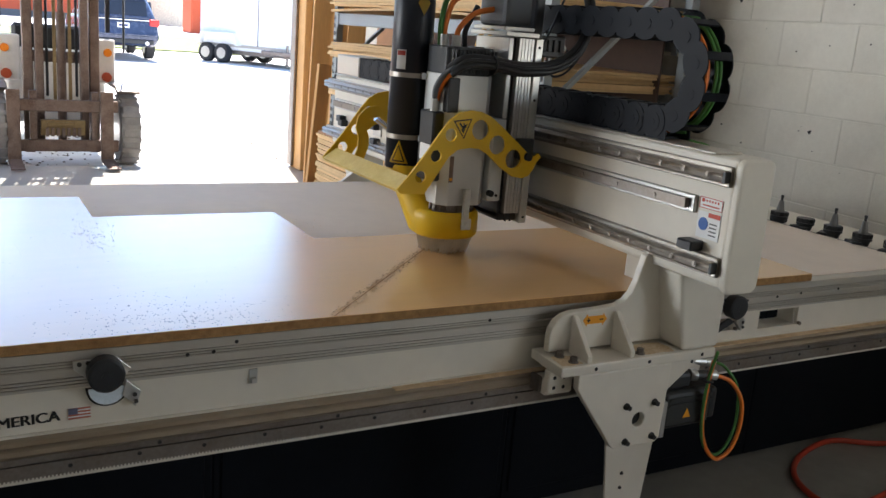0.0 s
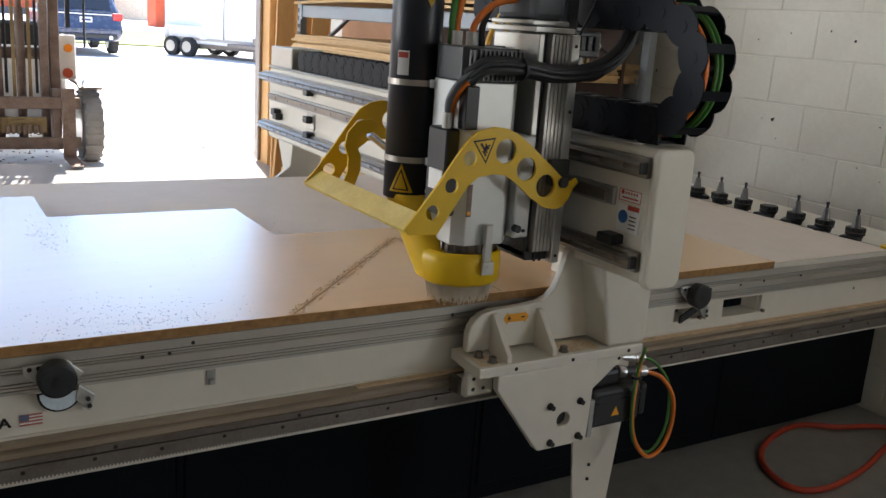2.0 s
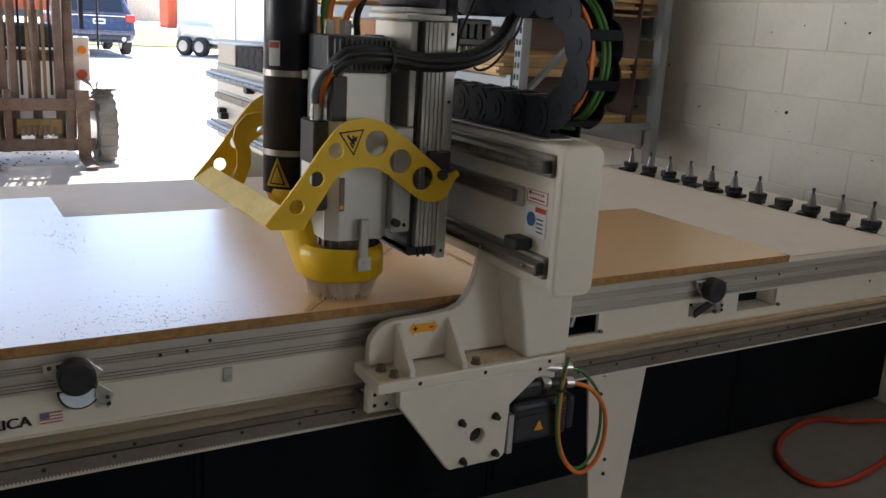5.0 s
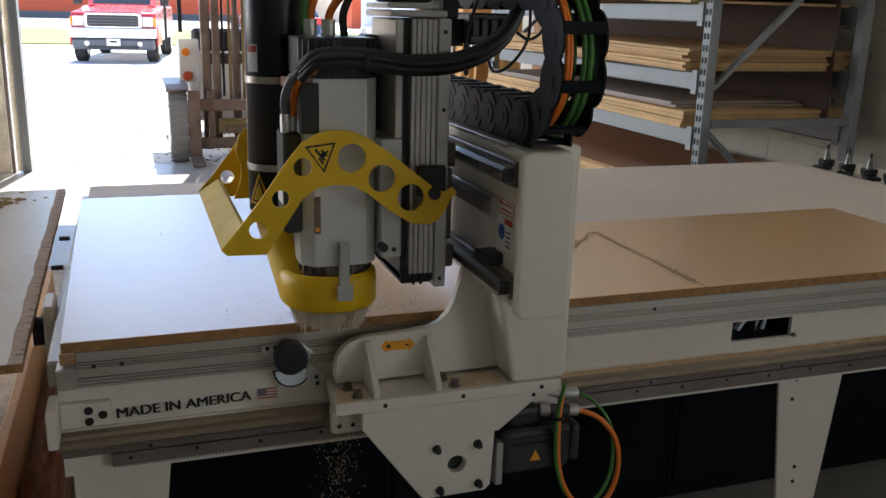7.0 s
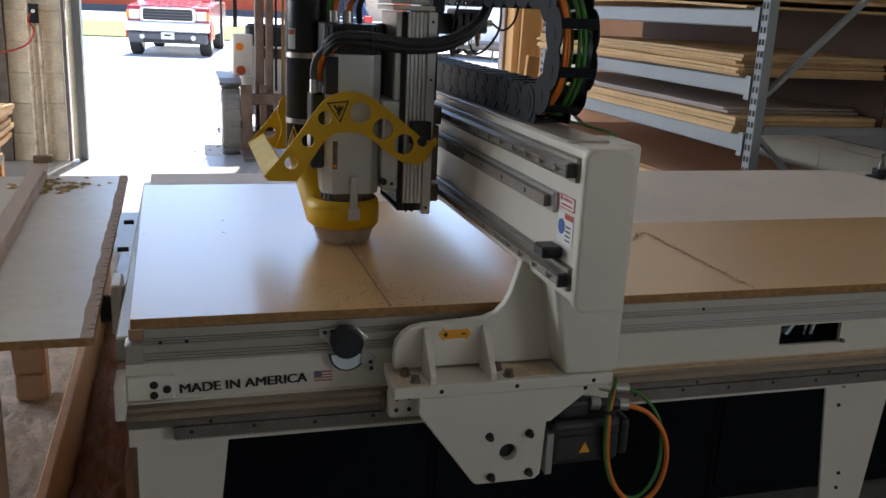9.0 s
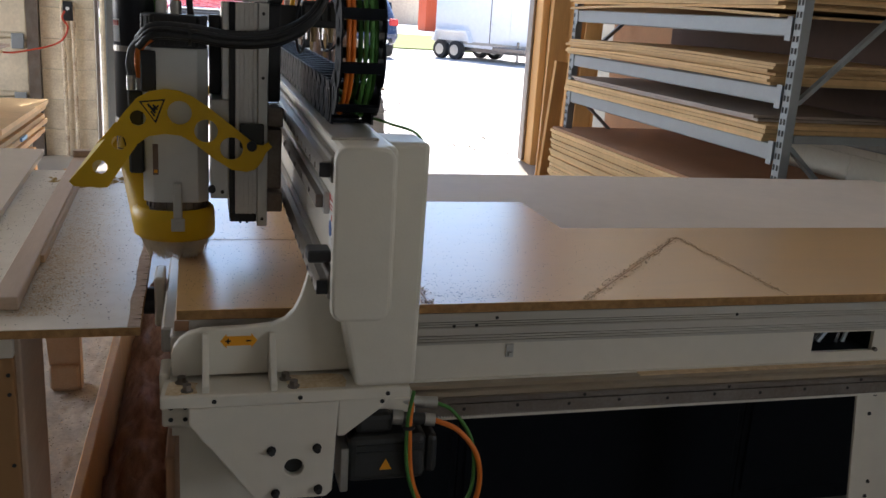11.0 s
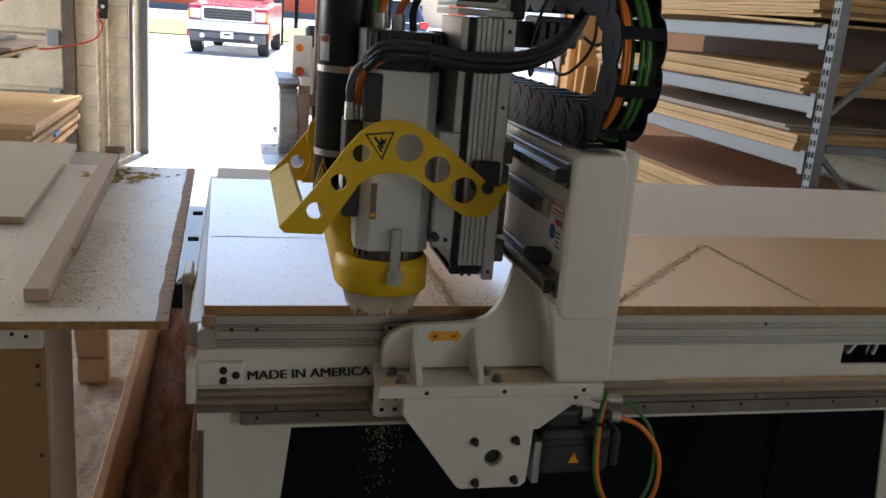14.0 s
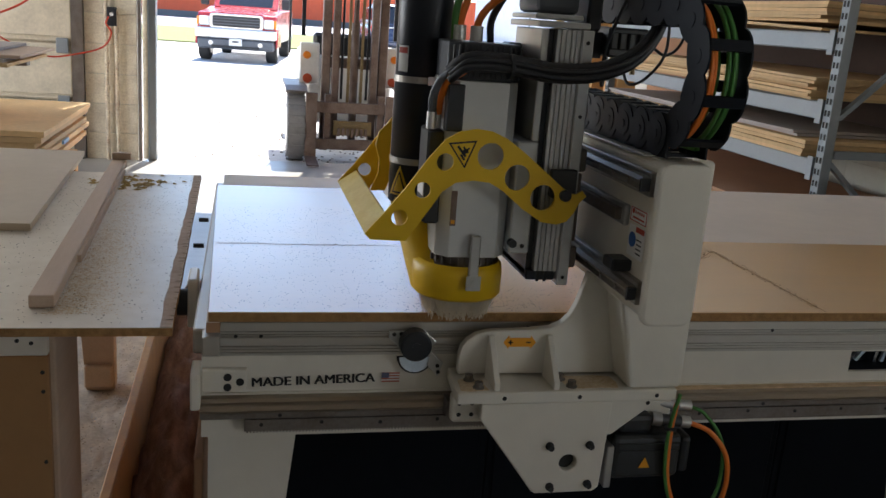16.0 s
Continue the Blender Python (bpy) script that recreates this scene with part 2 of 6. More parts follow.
def box(bm, x0, x1, y0, y1, z0, z1, bevel=0.0, seg=1, m=None, mi=0):
    r = bmesh.ops.create_cube(bm, size=1)
    vs = r["verts"]
    bmesh.ops.scale(bm, verts=vs, vec=(abs(x1 - x0), abs(y1 - y0), abs(z1 - z0)))
    bmesh.ops.translate(bm, verts=vs, vec=((x0 + x1) / 2, (y0 + y1) / 2, (z0 + z1) / 2))
    fs = list({f for v in vs for f in v.link_faces})
    if bevel:
        es = list({e for v in vs for e in v.link_edges})
        res = bmesh.ops.bevel(bm, geom=es, offset=bevel, segments=seg, profile=0.5, affect="EDGES")
        fs = res["faces"] + [f for f in fs if f.is_valid]
        vs = list({v for f in fs if f.is_valid for v in f.verts})
    for f in fs:
        if f.is_valid:
            f.material_index = mi
    if m is not None:
        bmesh.ops.transform(bm, matrix=m, verts=vs)
    return vs


def boxes(*args, bevel=0.0, seg=1):
    bm = bmesh.new()
    for a in args:
        box(bm, *a, bevel=bevel, seg=seg)
    return bm


def prism(pts, axis, a, b, bevel=0.0, holes=(), bm=None, seg=2):
    """A flat outline drawn out along an axis; pts are the other two coordinates in order. Round holes (u, v, r) go through."""
    bm = bm or bmesh.new()

    def place(u, v, w):
        return {"x": (w, u, v), "y": (u, w, v), "z": (u, v, w)}[axis]

    if holes:
        rings = [[bm.verts.new(place(u, v, a)) for u, v in pts]]
        for hu, hv, hr in holes:
            rings.append([bm.verts.new(place(hu + hr * math.cos(2 * math.pi * k / 20), hv + hr * math.sin(2 * math.pi * k / 20), a)) for k in range(20)])
        edges = [bm.edges.new((r[i], r[(i + 1) % len(r)])) for r in rings for i in range(len(r))]
        faces = [g for g in bmesh.ops.triangle_fill(bm, edges=edges, use_beauty=True, use_dissolve=False)["geom"] if isinstance(g, bmesh.types.BMFace)]
        for f in list(faces):
            c = f.calc_center_median()
            u, v = {"x": (c.y, c.z), "y": (c.x, c.z), "z": (c.x, c.y)}[axis]
            if any((u - hu) ** 2 + (v - hv) ** 2 < (hr * 0.97) ** 2 and all((({"x": (w.co.y, w.co.z), "y": (w.co.x, w.co.z), "z": (w.co.x, w.co.y)}[axis][0] - hu) ** 2 + ({"x": (w.co.y, w.co.z), "y": (w.co.x, w.co.z), "z": (w.co.x, w.co.y)}[axis][1] - hv) ** 2) < (hr * 1.02) ** 2 for w in f.verts) for hu, hv, hr in holes):
                bm.faces.remove(f)
                faces.remove(f)
    else:
        faces = [bm.faces.new([bm.verts.new(place(u, v, a)) for u, v in pts])]
    ext = bmesh.ops.extrude_face_region(bm, geom=faces)
    vs = [g for g in ext["geom"] if isinstance(g, bmesh.types.BMVert)]
    bmesh.ops.translate(bm, verts=vs, vec=place(0, 0, b - a))
    if bevel:
        bmesh.ops.recalc_face_normals(bm, faces=bm.faces)
        es = [e for e in bm.edges if e.is_manifold and e.calc_face_angle(0) > 0.6]
        bmesh.ops.bevel(bm, geom=es, offset=bevel, segments=seg, profile=0.5, affect="EDGES")
    return bm


def cyl(bm, p0, p1, r0, r1=None, n=20, cap=True, mi=0):
    p0, p1 = Vector(p0), Vector(p1)
    d = p1 - p0
    m = Matrix.Translation((p0 + p1) / 2) @ d.to_track_quat("Z", "Y").to_matrix().to_4x4()
    r = bmesh.ops.create_cone(bm, cap_ends=cap, segments=n, radius1=r0, radius2=r0 if r1 is None else r1, depth=d.length, matrix=m)
    for f in {f for v in r["verts"] for f in v.link_faces}:
        f.material_index = mi
    return r["verts"]


def cyls(*args, n=20):
    bm = bmesh.new()
    for a in args:
        cyl(bm, *a, n=n)
    return bm


def smooth_path(pts, steps=8):
    """Catmull-Rom points through the given ones."""
    P = [Vector(p) for p in pts]
    P = [P[0] * 2 - P[1]] + P + [P[-1] * 2 - P[-2]]
    out = []
    for i in range(1, len(P) - 2):
        for k in range(steps):
            t = k / steps
            a, b, c, d = P[i - 1], P[i], P[i + 1], P[i + 2]
            out.append(0.5 * ((2 * b) + (c - a) * t + (2 * a - 5 * b + 4 * c - d) * t * t + (3 * b - 3 * c + d - a) * t ** 3))
    out.append(P[-2])
    return out


def tube(bm, pts, r, n=10, steps=8, ribs=0.0):
    path = smooth_path(pts, steps)
    rings, up = [], Vector((0.13, 0.21, 0.97))
    for i, p in enumerate(path):
        d = (path[min(i + 1, len(path) - 1)] - path[max(i - 1, 0)]).normalized()
        s = d.cross(up).normalized()
        up = s.cross(d).normalized()
        rr = r * (1 + ribs * (i % 2))
        rings.append([bm.verts.new(p + rr * (math.cos(2 * math.pi * k / n) * s + math.sin(2 * math.pi * k / n) * up)) for k in range(n)])
    for a, b in zip(rings, rings[1:]):
        for k in range(n):
            f = bm.faces.new((a[k], a[(k + 1) % n], b[(k + 1) % n], b[k]))
            f.smooth = True
    bm.faces.new(rings[0])
    bm.faces.new(rings[-1][::-1])
    return bm


def bolt_mesh(name, r, depth, material, axis="y"):
    """A hexagon head on a washer, pointing out along minus y or up along z."""
    bm = bmesh.new()
    if axis == "y":
        cyl(bm, (0, 0, 0), (0, -depth * 0.2, 0), r * 1.35, n=16)
        cyl(bm, (0, -depth * 0.2, 0), (0, -depth, 0), r, n=6)
    else:
        cyl(bm, (0, 0, 0), (0, 0, depth * 0.2), r * 1.35, n=16)
        cyl(bm, (0, 0, depth * 0.2), (0, 0, depth), r, n=6)
    me = bpy.data.meshes.new(name)
    bm.to_mesh(me)
    bm.free()
    me.materials.append(material)
    return me


def place_mesh(name, me, at, parent, rot=(0, 0, 0)):
    ob = new(name, me)
    if parent:
        ob.parent = parent
    o = ORIGIN.get(parent.name, Vector((0, 0, 0))) if parent else Vector((0, 0, 0))
    ob.matrix_basis = pose(*(Vector(at) - o), *rot)
    return ob


def lettering(name, text, size, at, rot, material, parent, bold=0.0, width=None):
    cu = bpy.data.curves.new(name, "FONT")
    cu.body, cu.size, cu.extrude = text, size, 0.0004
    tmp = bpy.data.objects.new(name, cu)
    me = bpy.data.meshes.new_from_object(tmp)
    bpy.data.objects.remove(tmp)
    if width:
        xs = [v.co.x for v in me.vertices]
        me.transform(Matrix.Diagonal((width / (max(xs) - min(xs)), 1, 1, 1)))
    if bold:
        # heavier strokes: the letters once more, a little to each side and a hair deeper
        bm, n = bmesh.new(), 0
        for dx, dz in ((0, 0), (bold, 0.0002), (-bold, 0.0001)):
            bm.from_mesh(me)
            bm.verts.ensure_lookup_table()
            for v in bm.verts[n:]:
                v.co += Vector((dx, 0, dz))
            n = len(bm.verts)
        bm.to_mesh(me)
        bm.free()
    me.materials.append(material)
    return place_mesh(name, me, at, parent, rot)


def rounded(x0, x1, z0, z1, r, n=5):
    pts = []
    for cx, cz, a0 in ((x1 - r, z1 - r, 0), (x0 + r, z1 - r, 90), (x0 + r, z0 + r, 180), (x1 - r, z0 + r, 270)):
        for k in range(n + 1):
            a = radians(a0 + 90 * k / n)
            pts.append((cx + r * math.cos(a), cz + r * math.sin(a)))
    return pts


# ---- the setting: ground, floor, walls, ceiling ----
def setting():
    s = dict(kind="structure")
    bm = bmesh.new()
    bmesh.ops.create_grid(bm, x_segments=2, y_segments=2, size=1500, matrix=Matrix.Translation((0, 0, -0.03)))
    tagged(part("ground", bm, GRAVEL), "pale sunlit gravel yard outside the workshop", "ground", **s)
    tagged(part("grass", boxes((-120, 150, 32.0, 50, -0.06, 0.02)), GRASS), "strip of mown green grass beyond the gravel", "grass", kind="stuff")
    tagged(part("floor", boxes((-5.2, 3.9, -6.2, 7.12, -0.12, 0.0), bevel=0.01), CONCRETE), "grey concrete workshop floor with sawdust and stains", "floor", **s)
    tagged(part("ceiling", boxes((-5.2, 3.9, -6.2, 7.12, 4.6, 4.75)), ROOF), "plain roof deck over the workshop", "ceiling", **s)
    # gap behind the camera is a made-up window, cut for the fill light
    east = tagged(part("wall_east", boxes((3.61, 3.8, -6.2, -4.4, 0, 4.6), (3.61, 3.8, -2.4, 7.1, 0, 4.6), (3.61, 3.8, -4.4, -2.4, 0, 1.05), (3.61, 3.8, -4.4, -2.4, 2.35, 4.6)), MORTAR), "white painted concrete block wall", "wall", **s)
    # opening out of view, assumed so that light comes in from the west
    tagged(part("wall_west", boxes((-5.2, -5.0, -6.2, 2.5, 0, 4.6), (-5.2, -5.0, 6.5, 7.1, 0, 4.6), (-5.2, -5.0, 2.5, 6.5, 0, 0.6), (-5.2, -5.0, 2.5, 6.5, 3.4, 4.6)), PLASTER), "plain dull white wall with a wide opening added for light", "wall", **s)
    tagged(part("wall_south", boxes((-5.0, 3.61, -6.2, -6.0, 0, 4.6)), PLASTER), "plain dull white workshop wall", "wall", **s)
    north = tagged(part("wall_north", boxes((-5.0, -3.7, 6.9, 7.1, 0, 4.6), (-1.32, -0.88, 6.912, 7.1, 0, 4.6), (3.3, 3.61, 6.9, 7.1, 0, 4.6), (-3.7, -1.32, 6.9, 7.1, 3.8, 4.6), (-0.88, 3.3, 6.9, 7.1, 3.8, 4.6)), MORTAR), "cream painted block wall round the open loading door", "wall", **s)
    # blocks of the pier beside the door and of the east wall
    def block_mesh(name, lx, ly, lz, material):
        bm = bmesh.new()
        box(bm, -lx / 2, lx / 2, -ly / 2, ly / 2, -lz / 2, lz / 2, bevel=0.004)
        me = bpy.data.meshes.new(name)
        bm.to_mesh(me)
        bm.free()
        me.materials.append(material)
        return me
    course = block_mesh("pier_block", 0.438, 0.03, 0.258, OLDBLOCK)
    for k in range(9):
        place_mesh("block", course, (-1.1, 6.921 - 0.005 * random.random(), 0.105 + 0.262 * k), north)
    wide = block_mesh("wall_block", 0.03, 0.4025, 0.2002, BLOCK)
    for k in range(10):
        for i in range(14):
            place_mesh("block", wide, (3.6228 - 0.0015 * random.random(), -0.55 + 0.405 * (i + 0.5 * (k % 2)), 0.1 + 0.2025 * k), east)
    rnd = random.Random(77)
    for k in range(90):
        y, z, r = rnd.uniform(0.1, 4.6), rnd.uniform(0.95, 2.0), rnd.choice((0.002, 0.003, 0.003, 0.004, 0.006, 0.01))
        part("paint_chip", prism([(y + r * rnd.uniform(0.5, 1.2) * math.cos(a), z + r * rnd.uniform(0.5, 1.4) * math.sin(a)) for a in (0, 1.2, 2.5, 3.7, 5.0)], "x", 3.6045, 3.6085), HOLE, east)
    # sectional door, closed, left of the pier
    d = tagged(new("door_1"), "closed cream sectional overhead door with hinges", "door", **s)
    d.location = (-2.5, 6.95, 0)
    ORIGIN[d.name] = Vector((-2.5, 6.95, 0))
    # unseen sheet added behind the panels to block light at their seams
    part("backing", boxes((-3.7, -1.321, 6.972, 7.0, 0, 3.8)), DOORPANEL, d)
    for k in range(7):
        part("panel", boxes((-3.68, -1.425, 6.93, 6.97, 0.01 + 0.5 * k, 0.495 + 0.5 * k), (-3.68, -1.425, 6.915, 6.93, 0.05 + 0.5 * k, 0.44 + 0.5 * k), bevel=0.012), DOORPANEL, d)
    for k in range(5):
        part("hinge", boxes((-1.55, -1.45, 6.885, 6.915, 0.42 + 0.5 * k, 0.55 + 0.5 * k), bevel=0.006), RACK, d, "rusty steel roller hinge")
    part("track", boxes((-1.37, -1.322, 6.84, 6.93, 0, 3.8), (-1.42, -1.37, 6.86, 6.93, 0, 3.8)), STEEL, d, "dark steel guide track")
    # steel guides of the open door, on the pier's edge and on the far jamb
    for x, w in ((-0.868, 1),):
        t = tagged(new("door_guide"), "grey steel guide channels of the open door", "door track", **s)
        t.location = (x, 6.88, 0)
        ORIGIN[t.name] = Vector((x, 6.88, 0))
        part("channel", boxes((x, x + 0.026 * w, 6.86, 6.95, 0, 3.8)), STEEL, t)
        part("rail", cyls(((x + 0.062 * w, 6.86, 0.02), (x + 0.062 * w, 6.86, 3.8), 0.022), n=14), OLDBLOCK, t)
        part("angle", boxes((x + 0.092 * w, x + 0.148 * w, 6.9, 7.08, 0, 3.8), (x + 0.085 * w, x + 0.0915 * w, 6.84, 7.0, 0, 3.8)), RACK, t)
    tagged(part("trim", boxes((3.19, 3.222, 7.0, 7.12, 0.02, 3.8), bevel=0.006), STEEL), "dark grey weather strip on the door jamb", "trim", **s)
    tagged(part("door_frame", boxes((3.224, 3.298, 6.82, 7.13, 0.0, 3.8), bevel=0.006), PINE), "bare pine frame of the loading door", "door frame", **s)


# ---- the router table ----
def router_table():
    T = thing("router_table", (1.35, 0.75, 0), "white steel flat-bed router table with aluminium edge", "machine")
    # upper aluminium extrusion with fine ribs at its top and foot
    prof = [(0.04, 0.812), (0.04, 0.8785), (0.002, 0.8785)]
    for z in (0.862, 0.857, 0.852):
        prof += [(0.002, z), (0.006, z - 0.0006), (0.006, z - 0.0022), (0.002, z - 0.0028)]
    prof += [(0.0, 0.847), (0.0, 0.834)]
    for z in (0.8325, 0.8265, 0.8205):
        prof += [(0.003, z), (0.007, z - 0.0006), (0.007, z - 0.0026), (0.003, z - 0.003)]
    prof += [(0.003, 0.812)]
    part("edge_extrusion", prism(prof, "x", 0.022, 2.735), ALU, T, "ribbed aluminium edge extrusion")
    part("end_cap", boxes((-0.012, 0.022, -0.002, 0.045, 0.812, 0.851), bevel=0.003), ALU, T)
    # lower panel with its openings
    z0, z1, y0, y1 = 0.735, 0.812, 0.012, 0.022
    cuts = [(1.385, 1.548, 0.757, 0.805), (1.842, 1.925, 0.762, 0.796), (2.018, 2.168, 0.755, 0.804)]
    xs = sorted({-0.012, 2.78} | {v for q in cuts for v in q[:2]})
    zs = sorted({z0, z1} | {v for q in cuts for v in q[2:]})
    bm = bmesh.new()
    grid = {(x, z): bm.verts.new((x, y0, z)) for x in xs for z in zs}
    cells = []
    for xa, xb in zip(xs, xs[1:]):
        for za, zb in zip(zs, zs[1:]):
            if not any(a < (xa + xb) / 2 < b and c < (za + zb) / 2 < d for a, b, c, d in cuts):
                cells.append(bm.faces.new([grid[q] for q in ((xa, za), (xb, za), (xb, zb), (xa, zb))]))
    out = bmesh.ops.extrude_face_region(bm, geom=cells)
    bmesh.ops.translate(bm, verts=[v for v in out["geom"] if isinstance(v, bmesh.types.BMVert)], vec=(0, y1 - y0, 0))
    part("side_panel", bm, WHITE, T)
    part("lower_sill", boxes((-0.012, 2.78, 0.006, 0.09, 0.645, 0.735)), WHITE, T)
    for a, b, c, d in cuts:
        bm = bmesh.new()
        box(bm, a - 0.004, a + 0.004, 0.023, 0.075, c, d)
        box(bm, b - 0.004, b + 0.004, 0.023, 0.075, c, d)
        box(bm, a - 0.004, b + 0.004, 0.023, 0.075, c - 0.006, c)
        # near-black on the first frame paints in the shade inside its slot
        part("opening_frame", bm, BASE if a < 1.5 else WHITE, T)
        part("frame_screw", cyls(((b + 0.006, 0.012, c + 0.004), (b + 0.006, 0.004, c + 0.004), 0.005), n=10), STEEL, T)
    # dark hose in the open slot; painted shade behind, pale bars as glints
    bm = bmesh.new()
    tube(bm, [(1.40, 0.06, 0.75), (1.43, 0.06, 0.785), (1.46, 0.06, 0.80)], 0.006)
    part("inner_hose", bm, BLACK, T)
    part("inner_box", boxes((1.38, 1.553, 0.082, 0.09, 0.745, 0.82)), BASE, T)
    for k, (xa, xb) in enumerate(((1.42, 1.45), (1.438, 1.472), (1.49, 1.498), (1.51, 1.522))):
        bm = bmesh.new()
        box(bm, -0.004, 0.004, -0.003, 0.003, -0.022, 0.022, m=Matrix.Translation(((xa + xb) / 2, 0.066, 0.78)) @ Matrix.Rotation(math.atan2(xb - xa, 0.045), 4, "Y"))
        part("inner_link", bm, GLEAM if k % 2 else CHROME, T)
    # linear rail and toothed rack along the front
    part("linear_rail", prism([(0.006, 0.703), (0.006, 0.731), (-0.012, 0.731), (-0.018, 0.726), (-0.014, 0.719), (-0.014, 0.715), (-0.02, 0.709), (-0.016, 0.703)], "x", -0.014, 2.78), OILED, T, "oily steel linear rail")
    part("ledge_dust", boxes((0.95, 2.74, -0.0125, 0.0115, 0.7312, 0.7335)), DUST, T, "line of sawdust on the rail ledge")
    part("rail_base", boxes((-0.014, 2.78, -0.012, 0.006, 0.688, 0.7025), bevel=0.002), STEEL, T)
    bm = boxes((0.068, 2.76, -0.014, 0.006, 0.664, 0.6875))
    n = 430
    teeth = []
    for k in range(n):
        x = 0.072 + k * (2.684 / n)
        w = 2.684 / n * 0.62
        teeth.append(((x, 0.664), (x + w, 0.664), (x + w * 0.8, 0.6605), (x + w * 0.2, 0.6605)))
    for q in teeth:
        vs = [bm.verts.new((u, y, v)) for y in (-0.014, 0.006) for u, v in q]
        for f in ((0, 1, 2, 3), (7, 6, 5, 4), (1, 5, 6, 2), (2, 6, 7, 3), (3, 7, 4, 0)):
            bm.faces.new([vs[i] for i in f])
    part("gear_rack", bm, STEEL, T, "dark steel toothed rack")
    screw = bolt_mesh("rail_screw", 0.0028, 0.002, HOLE)
    for k in range(24):
        place_mesh("screw", screw, (0.1 + 0.115 * k, -0.014, 0.677 + 0.003 * (k % 2)), T)
        if k % 3 == 0:
            place_mesh("screw", screw, (0.135 + 0.115 * k, -0.012, 0.695), T)
    dot = bolt_mesh("panel_screw", 0.0027, 0.002, HOLE)
    for x, z in ((0.05, 0.852), (0.096, 0.852), (0.531, 0.852), (0.578, 0.853), (0.62, 0.868), (1.17, 0.86), (1.95, 0.843), (2.06, 0.845), (2.15, 0.848), (2.3, 0.85), (2.55, 0.79)):
        place_mesh("screw", dot, (x, 0.0, z), T)
    part("slot_clip", boxes((0.648, 0.664, 0.008, 0.013, 0.778, 0.806), (0.652, 0.66, 0.002, 0.009, 0.78, 0.79)), MILLED, T)
    # end bracket with three plugs
    part("end_stop", boxes((-0.03, -0.012, -0.05, 0.03, 0.725, 0.795), (-0.012, 0.073, -0.004, 0.012, 0.74, 0.787), bevel=0.004, seg=2), WHITE, T)
    for x, z in ((0.036, 0.772), (0.036, 0.7515), (0.059, 0.762)):
        part("plug", cyls(((x, -0.004, z), (x, -0.006, z), 0.0075), n=16), INK, T, "black plug")
    lettering("lettering", "MADE IN AMERICA", 0.0262, (0.080, 0.0105, 0.7455), (90, -1.6, 0), INK, T, 0.001, 0.236)
    fx, fz = 0.331, 0.7515
    part("flag_field", boxes((fx, fx + 0.036, 0.0095, 0.012, fz, fz + 0.02)), LABEL_WHITE, T, "small striped flag sticker")
    for k in range(4):
        part("flag_stripe", boxes((fx, fx + 0.036, 0.0085, 0.0095, fz + 0.0058 * k, fz + 0.0058 * k + 0.0028)), FADED_RED, T)
    part("flag_canton", boxes((fx, fx + 0.015, 0.0078, 0.0086, fz + 0.009, fz + 0.02)), FADED_BLUE, T)
    # locating pins: bracket, black knob, pivot arm
    for kx, kz, arm in ((0.388, 0.842, 1), (1.886, 0.838, -1)):
        pin = part("pop_up_pin", prism([(kx - 0.05, kz + 0.022), (kx - 0.05, kz + 0.008), (kx - 0.022, kz - 0.018), (kx + 0.03, kz - 0.018), (kx + 0.045, kz + 0.0), (kx + 0.02, kz + 0.024)], "y", -0.009, -0.0025, 0.0015), MILLED, T, "milled bracket of a locating pin")
        if arm > 0:
            half = [(kx + 0.006 + 0.032 * math.cos(radians(a)), 0.808 + 0.032 * math.sin(radians(a))) for a in range(180, 361, 15)]
            part("sight_rim", prism([(u + (u - kx - 0.006) * 0.09, v - 0.003) for u, v in half], "y", -0.0014, 0.0119), INK, pin)
            # bright light showing under the knob, painted as a pale plate
            part("sight_plate", prism(half, "y", -0.0024, -0.0014), GLEAM, pin, "half-round plate painted the pale blue of light in the opening")
        part("knob", cyls(((kx, -0.009, kz), (kx, -0.034, kz), 0.0305), ((kx, -0.034, kz), (kx, -0.037, kz), 0.0305, 0.026), ((kx, -0.036, kz), (kx, -0.0385, kz), 0.008), n=32), BLACK, pin, "round black plastic knob")
        part("arm", prism([(kx + 0.036, kz - 0.022), (kx + 0.062, kz - 0.046), (kx + 0.052, kz - 0.074), (kx + 0.03, kz - 0.05)], "y", -0.006, 0.006, 0.001), MILLED, pin)
        for dx, dz in ((-0.04, 0.016), (-0.026, 0.017), (0.05, -0.05), (0.052, -0.063)):
            part("screw", cyls(((kx + dx, -0.009, kz + dz), (kx + dx, -0.0105, kz + dz), 0.004), n=10), HOLE, pin)
        if arm < 0:
            part("lever", prism([(kx - 0.03, kz - 0.078), (kx + 0.03, kz - 0.05), (kx + 0.012, kz - 0.04), (kx - 0.03, kz - 0.06)], "y", 0.0, 0.008), BLACK, pin)
    # bed under the spoilboard, legs, dark base
    part("bed_frame", boxes((0.0, 2.76, 0.045, 1.5, 0.838, 0.858), (0.0, 0.08, 0.1, 1.5, 0.66, 0.838), (2.68, 2.76, 0.1, 1.5, 0.66, 0.838)), WHITE, T)
    part("end_plate", boxes((-0.03, -0.003, 0.045, 1.52, 0.80, 0.85), bevel=0.004), ALU, T)
    part("end_stop_block", boxes((-0.055, -0.034, 0.3, 0.4, 0.76, 0.87), bevel=0.004), WHITE, T)
    part("end_knob", cyls(((-0.055, 0.36, 0.80), (-0.08, 0.36, 0.80), 0.03), n=24), BLACK, T, "round black plastic knob")
    for y in (0.62, 0.9):
        part("end_screw", cyls(((-0.034, y, 0.862), (-0.06, y, 0.862), 0.006), n=10), BLACK, T)
